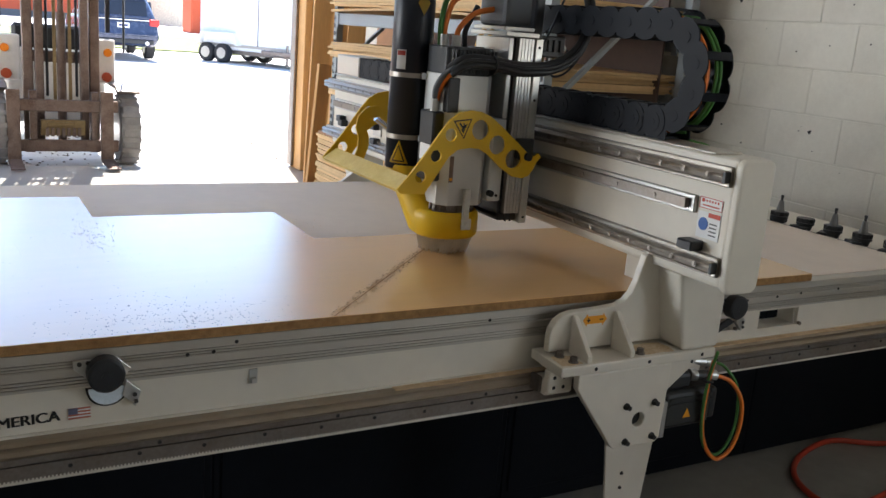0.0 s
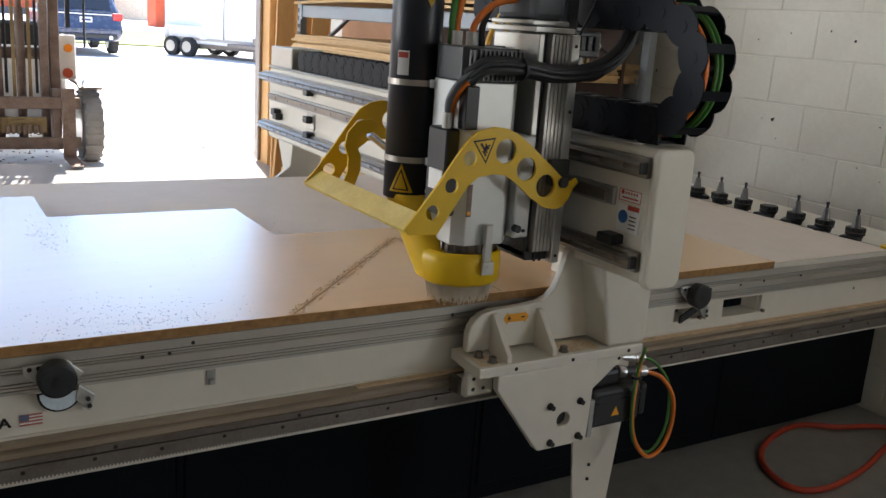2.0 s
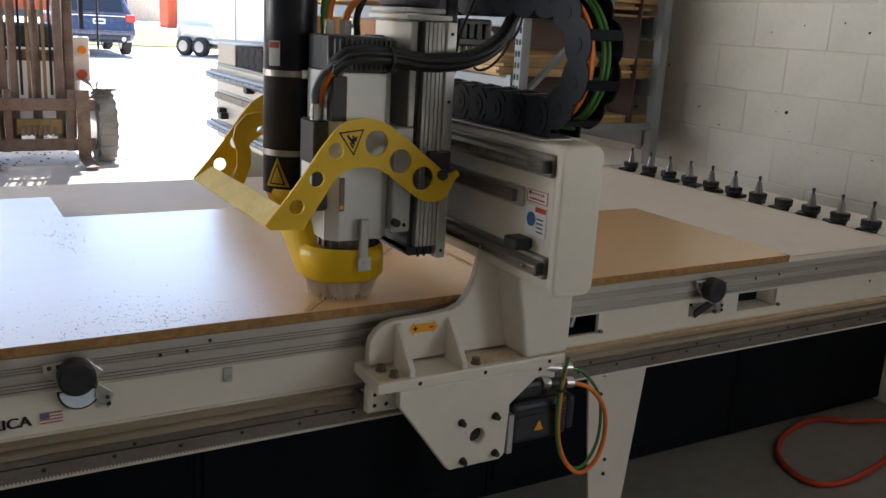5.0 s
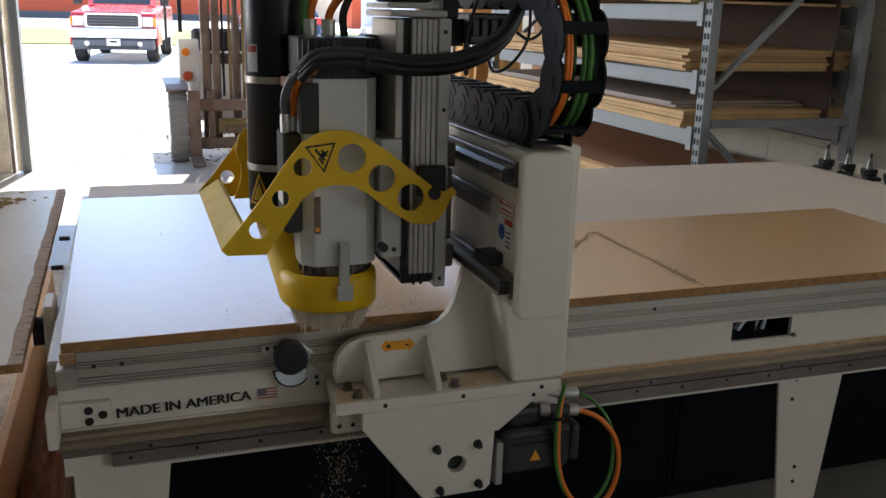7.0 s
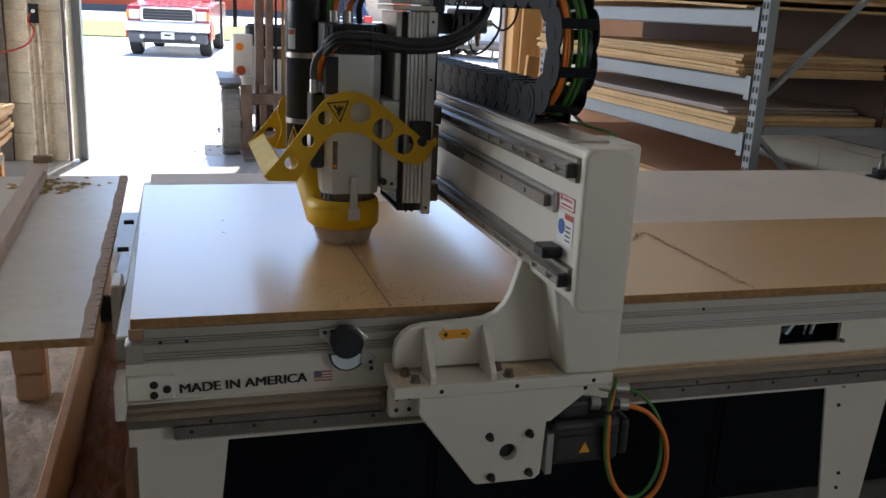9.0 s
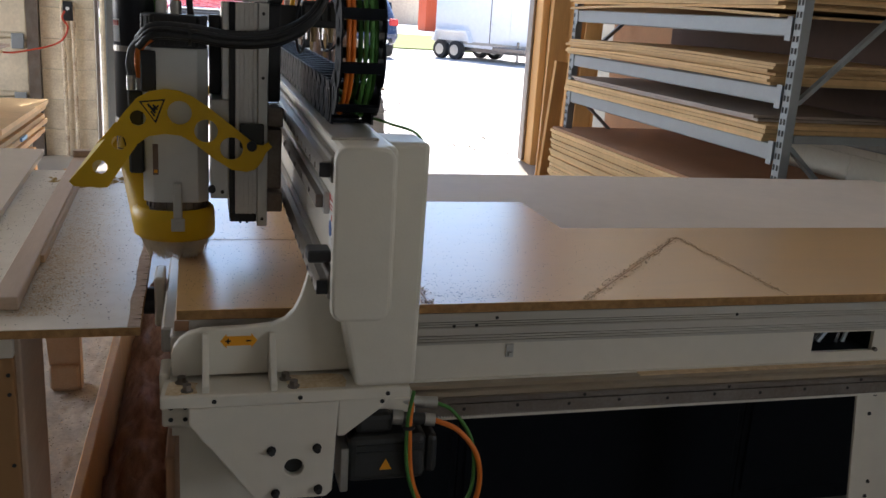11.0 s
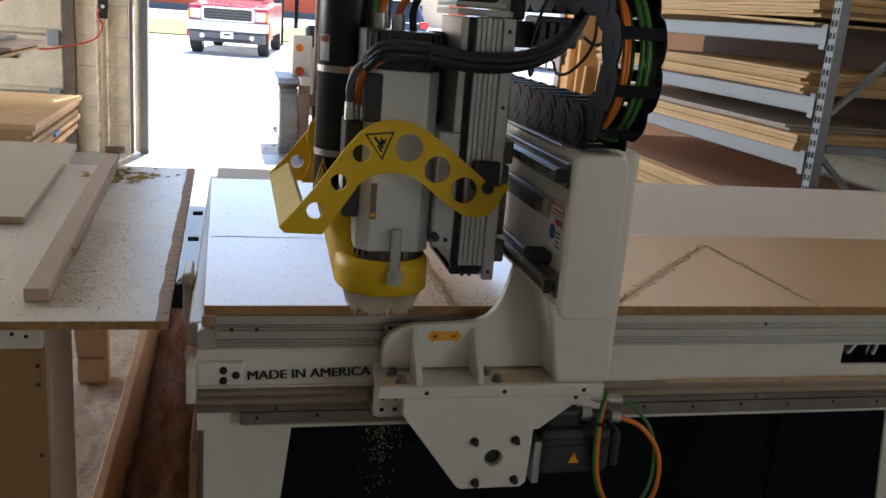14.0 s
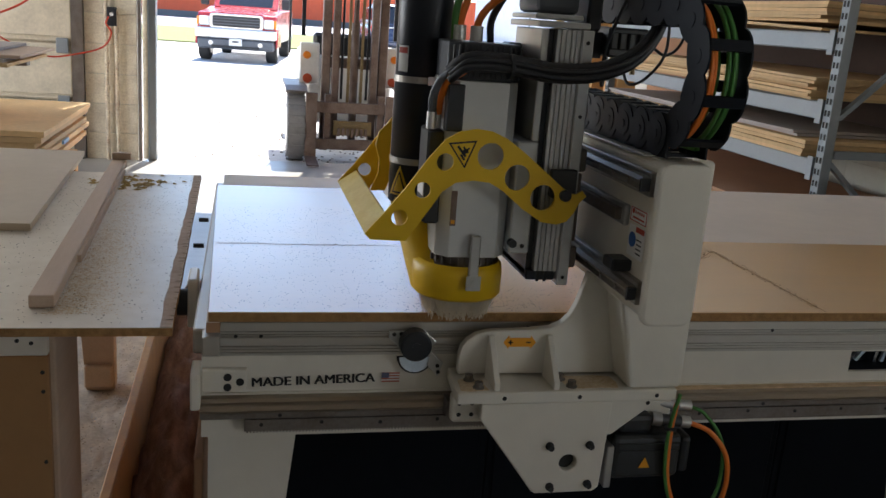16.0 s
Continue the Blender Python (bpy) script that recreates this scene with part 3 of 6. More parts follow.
    for pts in ([(0.0, 0.645), (0.17, 0.645), (0.10, 0.0), (0.0, 0.0)], [(1.55, 0.645), (1.738, 0.645), (1.675, 0.0), (1.625, 0.0)]):
        part("leg", prism(pts, "y", 0.03, 0.037), WHITE, T)
        part("far_leg", prism(pts, "y", 1.4, 1.47, 0.004), WHITE, T)
    for x, z in ((1.60, 0.635), (1.595, 0.585), (1.63, 0.40), (1.63, 0.36)):
        place_mesh("leg_bolt", bolt_mesh("leg_bolt", 0.0036, 0.004, HOLE), (x, 0.03, z), T)
    for a, b in ((0.1, 0.7275), (0.7285, 1.6295), (1.6305, 2.7)):
        part("base_panel", boxes((a, b, 0.55, 0.58, 0.02, 0.46 if a < 0.5 else 0.62), (a + 0.02, b - 0.02, 0.544, 0.55, 0.07, 0.42), bevel=0.004), BASE, T, "dark base cabinet panel")
    part("base_panel", boxes((2.701, 3.603, 0.55, 0.58, 0.02, 0.70), bevel=0.004), BASE, T)
    part("base_box", boxes((0.1, 3.56, 0.58, 1.4, 0.0, 0.08), (3.54, 3.56, 0.58, 1.38, 0.08, 0.66)), BASE, T)



def spoilboard():
    B = thing("spoilboard", (1.36, 0.75, 0.8585), "wide off-white spoilboard on the router bed", "board")
    part("core", boxes((-0.004, 2.765, 0.0425, 1.515, 0.8585, 0.878), (-0.004, 0.021, 0.003, 0.0424, 0.8585, 0.878)), MDF, B, "brown fibreboard core")
    part("face", boxes((-0.004, 2.765, 0.0425, 1.515, 0.878, 0.8797), (-0.004, 0.021, 0.003, 0.0424, 0.878, 0.8797)), SPOIL, B, "off-white worn face")


# the sheet being cut: outline, and the kerfs that are already through it
KERF = 0.008


def work_sheet():
    S = thing("laminate_sheet", (1.0, 0.5, 0.8805), "tan laminated particleboard sheet lying on the spoilboard", "board")
    outline = [(0.0, 0.0), (2.182, 0.0), (2.182, 0.613), (1.0, 0.613), (1.0, 0.944), (0.5, 0.944), (0.5, 1.223), (-0.018, 1.223)]
    part("core", prism(outline, "z", 0.8805, 0.8985), PARTICLE, S, "chipboard core with raw edges")
    part("face", prism(outline, "z", 0.8985, 0.9, 0.0004, seg=1), LAMINATE, S, "glossy tan laminate face")


def strew(name, n, region, label, material, size=(0.001, 0.004), z=0.9, at=None, flat=0.5):
    """Loose chips lying on a surface, one stuff object."""
    bm = bmesh.new()
    rnd = random.Random(name + str(n))
    for _ in range(n):
        x, y = region(rnd)
        s = rnd.uniform(*size)
        a = rnd.uniform(0, 6.28)
        vs = []
        for k in range(4):
            r = s * rnd.uniform(0.5, 1.2)
            vs.append(bm.verts.new((x + r * math.cos(a + k * 1.57), y + r * math.sin(a + k * 1.57), z + 0.0003)))
        top = bm.verts.new((x, y, z + s * flat))
        for k in range(4):
            bm.faces.new((vs[k], vs[(k + 1) % 4], top))
        bm.faces.new(vs[::-1])
    me = bpy.data.meshes.new(name)
    bm.to_mesh(me)
    bm.free()
    me.materials.append(material)
    return tagged(new(name, me), label, "sawdust", kind="stuff")


def tool_rack():
    R = thing("tool_rack", (2.86, 0.75, 0.84), "long white ledge that holds the spare tools", "tool rack")
    part("ledge", boxes((2.785, 3.06, 0.0, 1.52, 0.80, 0.872), bevel=0.004), WHITE, R)
    part("bracket_bar", boxes((2.77, 2.785, 0.05, 1.45, 0.855, 0.878), bevel=0.002), STEEL, R)
    first = None
    for k in range(11):
        y = 1.358 - 0.1162 * k
        x = 2.822 - 0.0015 * k
        if k == 0 or k == 7:
            h = thing("tool_holder", (x, y, 0.872), "black collet tool holder with steel taper pointing up" if k != 7 else "black tool holder ring with no taper fitted", "tool", "row of tool holders")
            part("clip", boxes((x - 0.045, x - 0.01, y - 0.03, y + 0.03, 0.872, 0.886), bevel=0.003), BLACK, h)
            bm = bmesh.new()
            cyl(bm, (x, y, 0.872), (x, y, 0.89), 0.022, 0.027, n=24)
            cyl(bm, (x, y, 0.89), (x, y, 0.897), 0.031, n=24)
            cyl(bm, (x, y, 0.899), (x, y, 0.913), 0.028, n=24)
            for q in range(12):
                a = q * math.pi / 6
                cyl(bm, (x + 0.028 * math.cos(a), y + 0.028 * math.sin(a), 0.899), (x + 0.028 * math.cos(a), y + 0.028 * math.sin(a), 0.912), 0.0035, n=6)
            part("collet_nut", bm, BLACK, h)
            if k == 0:
                part("taper", cyls(((x, y, 0.912), (x, y, 0.953), 0.0155, 0.0075), n=24), TAPER, h, "ground steel taper")
                part("pull_stud", cyls(((x, y, 0.953), (x, y, 0.965), 0.0045), ((x, y, 0.965), (x, y, 0.973), 0.0065, 0.005), n=16), BLACK, h)
                first = h
        else:
            copy_thing(first, pose(x, y, 0.872, 0, 0, 37 * k))
    y = thing("tool_setter", (2.80, 0.045, 0.872), "yellow tool length setter with a black cap", "tool")
    part("base", prism(rounded(2.755, 2.86, 0.01, 0.08, 0.02), "z", 0.872, 0.888, 0.003), YELLOW, y)
    part("cap", cyls(((2.815, 0.045, 0.888), (2.815, 0.045, 0.902), 0.032), n=28), BLACK, y)


# ---- the moving gantry with its spindle ----
GO = Vector((0.66, -0.1, 0.57))


def gantry():
    G = thing("gantry", GO, "white router gantry with steel rails and a yellow guarded spindle", "machine")
    # beam, rails, end cover
    part("beam", boxes((0.728, 0.822, -0.262, 1.9, 0.975, 1.25), bevel=0.012, seg=3), WHITE, G)
    part("beam_top_strip", boxes((0.722, 0.80, -0.2, 1.9, 1.2495, 1.2545), bevel=0.002), ALU, G)
    part("rear_column", prism([(0.80, 0.785), (0.897, 0.785), (0.894, 0.975), (0.8, 0.975)], "y", 0.0, 0.12, 0.008), WHITE, G)
    part("end_cover", prism(rounded(0.718, 0.814, 0.969, 1.252, 0.022), "y", -0.282, -0.262, 0.006), WHITE, G, "rounded white end cover")
    for z0, z1, y0 in ((1.198, 1.224, -0.25), (1.008, 1.034, -0.25)):
        part("rail_seat", boxes((0.716, 0.728, y0 - 0.004, 1.94, z0 - 0.008, z1 + 0.008), bevel=0.002), RAILSTEEL, G)
        part("linear_rail", prism([(0.716, z0), (0.704, z0), (0.697, z0 + 0.006), (0.702, (z0 + z1) / 2), (0.697, z1 - 0.006), (0.704, z1), (0.716, z1)], "y", y0, 1.94), RAILSTEEL, G, "ground steel linear rail")
        part("rail_end", boxes((0.698, 0.715, y0 - 0.006, y0, z0 + 0.002, z1 - 0.002)), BLACK, G)
    part("rack_bar", boxes((0.706, 0.728, -0.15, 1.85, 1.128, 1.15), bevel=0.001), STEEL, G, "steel toothed rack bar")
    part("rack_seat", boxes((0.718, 0.728, -0.165, 1.86, 1.12, 1.158), bevel=0.002), MILLED, G)
    hole = bolt_mesh("rail_screw", 0.0045, 0.002, STEEL)
    for k in range(30):
        for z in (1.211, 1.021):
            place_mesh("rail_screw", hole, (0.6965, -0.21 + 0.07 * k, z), G, (0, 0, -90))
        if k % 2:
            place_mesh("rack_screw", hole, (0.7055, -0.12 + 0.065 * k, 1.139), G, (0, 0, -90))
    # far end: cable box and outlets
    part("cable_box", boxes((0.735, 0.86, 1.68, 1.9, 1.252, 1.33), bevel=0.004), ALU, G, "grey sheet metal cable box")
    part("outlet_plate", boxes((0.722, 0.728, 1.42, 1.49, 1.06, 1.115), bevel=0.002), MILLED, G)
    for y, z in ((1.78, 1.085), (1.76, 1.07), (1.46, 1.19), (1.45, 1.04), (1.455, 1.095)):
        part("stop_block", boxes((0.70, 0.728, y - 0.02, y + 0.02, z - 0.012, z + 0.012), bevel=0.003), BLACK, G)
    part("stop_block", boxes((0.69, 0.728, -0.2, -0.155, 1.045, 1.066), bevel=0.003), BLACK, G, "black plastic stop block")
    # warning stickers on the beam's face
    part("sticker", boxes((0.7265, 0.728, -0.236, -0.172, 1.072, 1.128)), LABEL_WHITE, G, "white safety sticker with red bands")
    part("sticker_band", boxes((0.726, 0.7265, -0.236, -0.172, 1.1345, 1.136), (0.726, 0.7265, -0.236, -0.172, 1.157, 1.1585), (0.726, 0.7265, -0.1735, -0.172, 1.136, 1.157), (0.726, 0.7265, -0.236, -0.2345, 1.136, 1.157), (0.7255, 0.7262, -0.235, -0.202, 1.118, 1.1275)), LABEL_RED, G)
    part("sticker_top", boxes((0.7265, 0.728, -0.236, -0.172, 1.134, 1.159)), LABEL_WHITE, G)
    part("sticker_mark", cyls(((0.7265, -0.182, 1.152), (0.7258, -0.182, 1.152), 0.0045), n=12), LABEL_RED, G)
    for k in range(5):
        part("sticker_text", boxes((0.7258, 0.7263, -0.194 - 0.008 * k, -0.19 - 0.008 * k, 1.149, 1.154)), LABEL_RED, G)
    part("sticker_text", boxes((0.7258, 0.7263, -0.228, -0.182, 1.14, 1.143)), LABEL_RED, G)
    part("sticker_sign", cyls(((0.7265, -0.19, 1.102), (0.7255, -0.19, 1.102), 0.0135), n=24), LABEL_BLUE, G, "round blue safety sign")
    for k in range(4):
        part("sticker_text", boxes((0.7258, 0.7263, -0.228, -0.208, 1.08 + 0.008 * k, 1.0825 + 0.008 * k)), MOTOR, G)
    # upright with its curved web, foot shelf and lower plate
    part("post", prism([(0.79, 0.785), (0.902, 0.785), (0.907, 1.236), (0.8245, 1.236), (0.8245, 0.972), (0.752, 0.972)], "y", -0.124, -0.001, 0.01, seg=3), WHITE, G)
    web = [(0.466, 0.79), (0.466, 0.83), (0.47, 0.846), (0.48, 0.86), (0.497, 0.872), (0.52, 0.878), (0.60, 0.881), (0.645, 0.885), (0.668, 0.895), (0.684, 0.912), (0.695, 0.935), (0.704, 0.965), (0.712, 0.995), (0.73, 1.012), (0.80, 1.012), (0.82, 0.79)]
    part("web", prism(web, "y", -0.05, -0.03, 0.003), WHITE, G, "curved white side plate")
    shelf = part("foot_shelf", prism([(0.449, -0.128), (0.892, -0.128), (0.892, 0.0), (0.457, 0.0), (0.45, -0.09)], "z", 0.762, 0.785, 0.003), WHITE, G)
    part("shelf_dust", prism([(0.672, -0.112), (0.70, -0.116), (0.735, -0.113), (0.772, -0.117), (0.779, -0.09), (0.774, -0.06), (0.745, -0.053), (0.70, -0.056), (0.664, -0.053), (0.668, -0.08)], "z", 0.7852, 0.786), DUSTY, G, "sawdust film on the shelf")
    part("shelf_dust", prism([(0.457, -0.117), (0.476, -0.121), (0.512, -0.116), (0.508, -0.09), (0.512, -0.072), (0.478, -0.06), (0.462, -0.066), (0.46, -0.09)], "z", 0.7852, 0.786), DUSTY, G)
    for x in (0.52, 0.638):
        part("gusset", prism([(-0.122, 0.785), (-0.05, 0.785), (-0.05, 0.872), (-0.058, 0.872), (-0.122, 0.80)], "x", x, x + 0.012, 0.002), WHITE, G)
    part("lower_plate", prism([(0.497, 0.762), (0.497, 0.73), (0.612, 0.575), (0.62, 0.57), (0.74, 0.57), (0.752, 0.58), (0.76, 0.762)], "y", -0.128, -0.108, 0.003, holes=[(0.681, 0.634, 0.0175)]), WHITE, G)
    part("motor_bore", cyls(((0.681, -0.112, 0.634), (0.681, -0.09, 0.634), 0.024), n=24), MOTOR, G, "dark motor shaft in its bore")
    part("bearing_plate", boxes((0.45, 0.515, -0.085, -0.065, 0.708, 0.762), bevel=0.003), WHITE, G)
    part("bearing_block", boxes((0.458, 0.53, -0.065, -0.022, 0.695, 0.735), bevel=0.004), WHITE, G)
    part("bearing_block", boxes((0.82, 0.92, -0.065, -0.022, 0.695, 0.735), bevel=0.004), WHITE, G)
    part("wiper", boxes((0.45, 0.458, -0.05, -0.018, 0.70, 0.735)), STEEL, G)
    part("side_gusset", prism([(0.762, 0.762), (0.87, 0.762), (0.84, 0.73), (0.775, 0.68), (0.762, 0.68)], "y", -0.105, -0.09, 0.003), WHITE, G)
    bolt = bolt_mesh("plate_bolt", 0.0062, 0.013, HOLE)
    for x, z in ((0.64, 0.672), (0.722, 0.672), (0.648, 0.585), (0.726, 0.588)):
        place_mesh("bolt", bolt, (x, -0.128, z), G)
    up = bolt_mesh("shelf_bolt", 0.0082, 0.013, STEEL, "z")
    for x, y in ((0.484, -0.068), (0.494, -0.105), (0.668, -0.07), (0.68, -0.105)):
        place_mesh("shelf_bolt", up, (x, y, 0.785), G)
    small = bolt_mesh("bearing_screw", 0.0032, 0.002, HOLE)
    for x, y, z in ((0.465, -0.085, 0.745), (0.49, -0.085, 0.745), (0.465, -0.085, 0.722), (0.49, -0.085, 0.722), (0.54, -0.128, 0.773), (0.69, -0.128, 0.773), (0.85, -0.128, 0.773), (0.845, -0.105, 0.747)):
        place_mesh("screw", small, (x, y, z), G)
    # orange two-way arrow
    c, z = 0.585, 0.856
    part("arrow_label", prism([(c - 0.033, z), (c - 0.022, z + 0.014), (c - 0.022, z + 0.009), (c + 0.022, z + 0.009), (c + 0.022, z + 0.014), (c + 0.033, z), (c + 0.022, z - 0.014), (c + 0.022, z - 0.009), (c - 0.022, z - 0.009), (c - 0.022, z - 0.014)], "y", -0.0515, -0.05), ORANGE, G, "orange double arrow sticker")
    part("plus_mark", boxes((c - 0.024, c - 0.014, -0.0522, -0.0515, z - 0.0014, z + 0.0014), (c - 0.0204, c - 0.0176, -0.0522, -0.0515, z - 0.005, z + 0.005)), INK, G)
    part("minus_mark", boxes((c + 0.013, c + 0.022, -0.0522, -0.0515, z - 0.0014, z + 0.0014)), INK, G)
    # drive motor below, with plugs and looped cables
    mot = part("drive_motor", boxes((0.785, 0.938, -0.10, 0.0, 0.575, 0.672), bevel=0.014, seg=3), MOTOR, G, "dark grey servo motor")
    part("motor_flange", boxes((0.77, 0.785, -0.11, 0.01, 0.565, 0.655), bevel=0.002), MILLED, mot)
    part("end_bell", boxes((0.939, 0.962, -0.094, -0.006, 0.582, 0.664), bevel=0.01, seg=2), MOTOR, mot)
    for z in (0.652, 0.638):
        part("motor_rib", boxes((0.80, 0.93, -0.103, -0.0995, z - 0.003, z + 0.003)), MOTOR, mot)
    part("warning_triangle", prism([(0.846, 0.602), (0.87, 0.602), (0.858, 0.625)], "y", -0.1015, -0.1), ORANGE, mot, "orange warning triangle")
    part("plug_base", boxes((0.80, 0.872, -0.09, -0.04, 0.672, 0.712), bevel=0.01, seg=2), MOTOR, mot)
    plug = part("plug", cyls(((0.872, -0.075, 0.699), (0.892, -0.077, 0.697), 0.0145), n=18), MILLED, mot, "silver cable plug")
    part("plug_nut", cyls(((0.9355, -0.08, 0.693), (0.955, -0.082, 0.691), 0.0125), n=18), MILLED, plug)
    part("plug_sleeve", cyls(((0.892, -0.077, 0.697), (0.935, -0.08, 0.693), 0.0115), n=18), MOTOR, plug)
    part("plug", cyls(((0.86, -0.05, 0.728), (0.935, -0.06, 0.72), 0.0105), ((0.935, -0.06, 0.72), (0.963, -0.062, 0.718), 0.0115), n=18), MILLED, mot, "silver cable plug")
    bm = bmesh.new()
    tube(bm, [(0.954, -0.082, 0.691), (1.0, -0.094, 0.672), (1.04, -0.1, 0.62), (1.05, -0.1, 0.55), (1.03, -0.1, 0.49), (0.985, -0.1, 0.47), (0.94, -0.1, 0.51), (0.91, -0.105, 0.58), (0.898, -0.115, 0.68), (0.897, -0.124, 0.75)], 0.0053)
    part("orange_cable", bm, ORANGE_CABLE, G)
    bm = bmesh.new()
    tube(bm, [(0.962, -0.062, 0.718), (0.995, -0.075, 0.702), (1.03, -0.092, 0.648), (1.038, -0.095, 0.56), (1.017, -0.096, 0.502), (0.978, -0.098, 0.482), (0.93, -0.1, 0.52), (0.899, -0.112, 0.60), (0.892, -0.12, 0.70), (0.8985, -0.13, 0.775)], 0.0038)
    part("green_cable", bm, GREEN_CABLE, G)
    part("cable_tie", cyls(((0.895, -0.117, 0.695), (0.895, -0.117, 0.70), 0.013), n=14), BLACK, G)
    bm = bmesh.new()
    tube(bm, [(0.80, 0.1, 1.258), (0.86, 0.02, 1.25), (0.918, -0.01, 1.222), (0.932, 0.0, 1.1), (0.92, 0.0, 0.95), (0.908, -0.03, 0.80), (0.902, -0.06, 0.74)], 0.0026)
    part("ground_cable", bm, GREEN_CABLE, G)
    # far upright
    part("far_post", prism([(0.79, 0.785), (0.902, 0.785), (0.864, 0.985), (0.75, 0.985)], "y", 1.7, 1.86, 0.012), WHITE, G)
    part("far_web", prism([(0.6, 0.79), (0.6, 0.82), (0.69, 0.85), (0.74, 0.89), (0.75, 1.0), (0.8, 1.0), (0.82, 0.79)], "y", 1.68, 1.7, 0.003), WHITE, G, "curved white side plate")
    part("far_plate", prism([(0.405, 0.785), (0.892, 0.785), (0.892, 0.70), (0.76, 0.57), (0.62, 0.57), (0.405, 0.70)], "y", 1.72, 1.76, 0.003), WHITE, G)
    return G


def chain_link(name, boss=True):
    """One cable chain link: two side plates with an overlapping round end and pivot boss, and two cross bars. It lies along y."""
    bm = bmesh.new()
    pts = [(0.004 + 0.038 * math.cos(radians(a)), 0.038 * math.sin(radians(a))) for a in range(-90, 91, 15)] + [(-0.04, 0.036), (-0.04, -0.036)]
    if not boss:
        pts = [(c + 0.036 * math.cos(radians(a)), 0.036 * math.sin(radians(a))) for c, a0 in ((0.006, -90), (-0.008, 90)) for a in range(a0, a0 + 181, 20)]
    for s in (-1, 1):
        prism(pts, "x", s * 0.034, s * 0.0375, bm=bm)
        if not boss:
            cyl(bm, (s * 0.037, 0.004, 0), (s * 0.0385, 0.004, 0), 0.012, n=14)
            continue
        cyl(bm, (s * 0.037, 0.004, 0), (s * 0.0393, 0.004, 0), 0.0375, n=22)
        cyl(bm, (s * 0.039, 0.004, 0), (s * 0.0403, 0.004, 0), 0.022, n=18)
        cyl(bm, (s * 0.04, 0.004, 0), (s * 0.041, 0.004, 0), 0.007, n=10)
    box(bm, -0.0345, 0.0345, -0.014, 0.004, 0.031, 0.0365)
    box(bm, -0.0345, 0.0345, -0.014, 0.004, -0.0365, -0.031)
    bmesh.ops.recalc_face_normals(bm, faces=bm.faces)
    me = bpy.data.meshes.new(name)
    bm.to_mesh(me)
    bm.free()
    me.materials.append(CHAIN)
    return me


CH_Y, CH_X, CH_Z, CH_R = -0.215, 0.779, 1.398, 0.105


def cable_chain(G):
    """The chain rolls at half the spindle's travel: lower run on the beam, bend, upper run."""
    pitch = 0.069

    def run(bm, s, r, far):
        bend = [(CH_X + s, CH_Y - r * math.sin(radians(a)), CH_Z - r * math.cos(radians(a))) for a in range(0, 181, 20)]
        tube(bm, [(CH_X + s, far, CH_Z - r), (CH_X + s, 0.2, CH_Z - r)] + bend + [(CH_X + s, 0.1, CH_Z + r), (CH_X + s, 0.35, CH_Z + r)], 0.0042, n=8, steps=4)

    bm = bmesh.new()
    for s, r in ((0.006, CH_R + 0.018), (0.015, CH_R + 0.021), (0.024, CH_R + 0.01), (0.0, CH_R - 0.004)):
        run(bm, s, r, 0.9)
    C = part("cable_chain", bm, GREEN_CABLE, G, "black plastic cable chain with coloured cables inside")
    bm = bmesh.new()
    for s, r in ((-0.023, CH_R + 0.019), (-0.014, CH_R + 0.013)):
        run(bm, s, r, 0.9)
    part("orange_cable", bm, ORANGE_CABLE, C)
    me, plain = chain_link("chain_link"), chain_link("bend_link", False)
    y = CH_Y
    while y < 1.62:
        place_mesh("chain_link", me, (CH_X, y, CH_Z - CH_R - 0.002), C)
        y += pitch
    n = 5
    for k in range(1, n):
        a = math.pi * k / n
        place_mesh("chain_link", plain, (CH_X, CH_Y - CH_R * math.sin(a), CH_Z - CH_R * math.cos(a)), C, (-math.degrees(a), 0, 0))
    y = CH_Y
    while y < 0.42:
        place_mesh("chain_link", plain, (CH_X, y, CH_Z + CH_R + 0.002), C, (180, 0, 0))
        y += pitch
    return C


SX, SY = 0.468, -0.018      # spindle axis


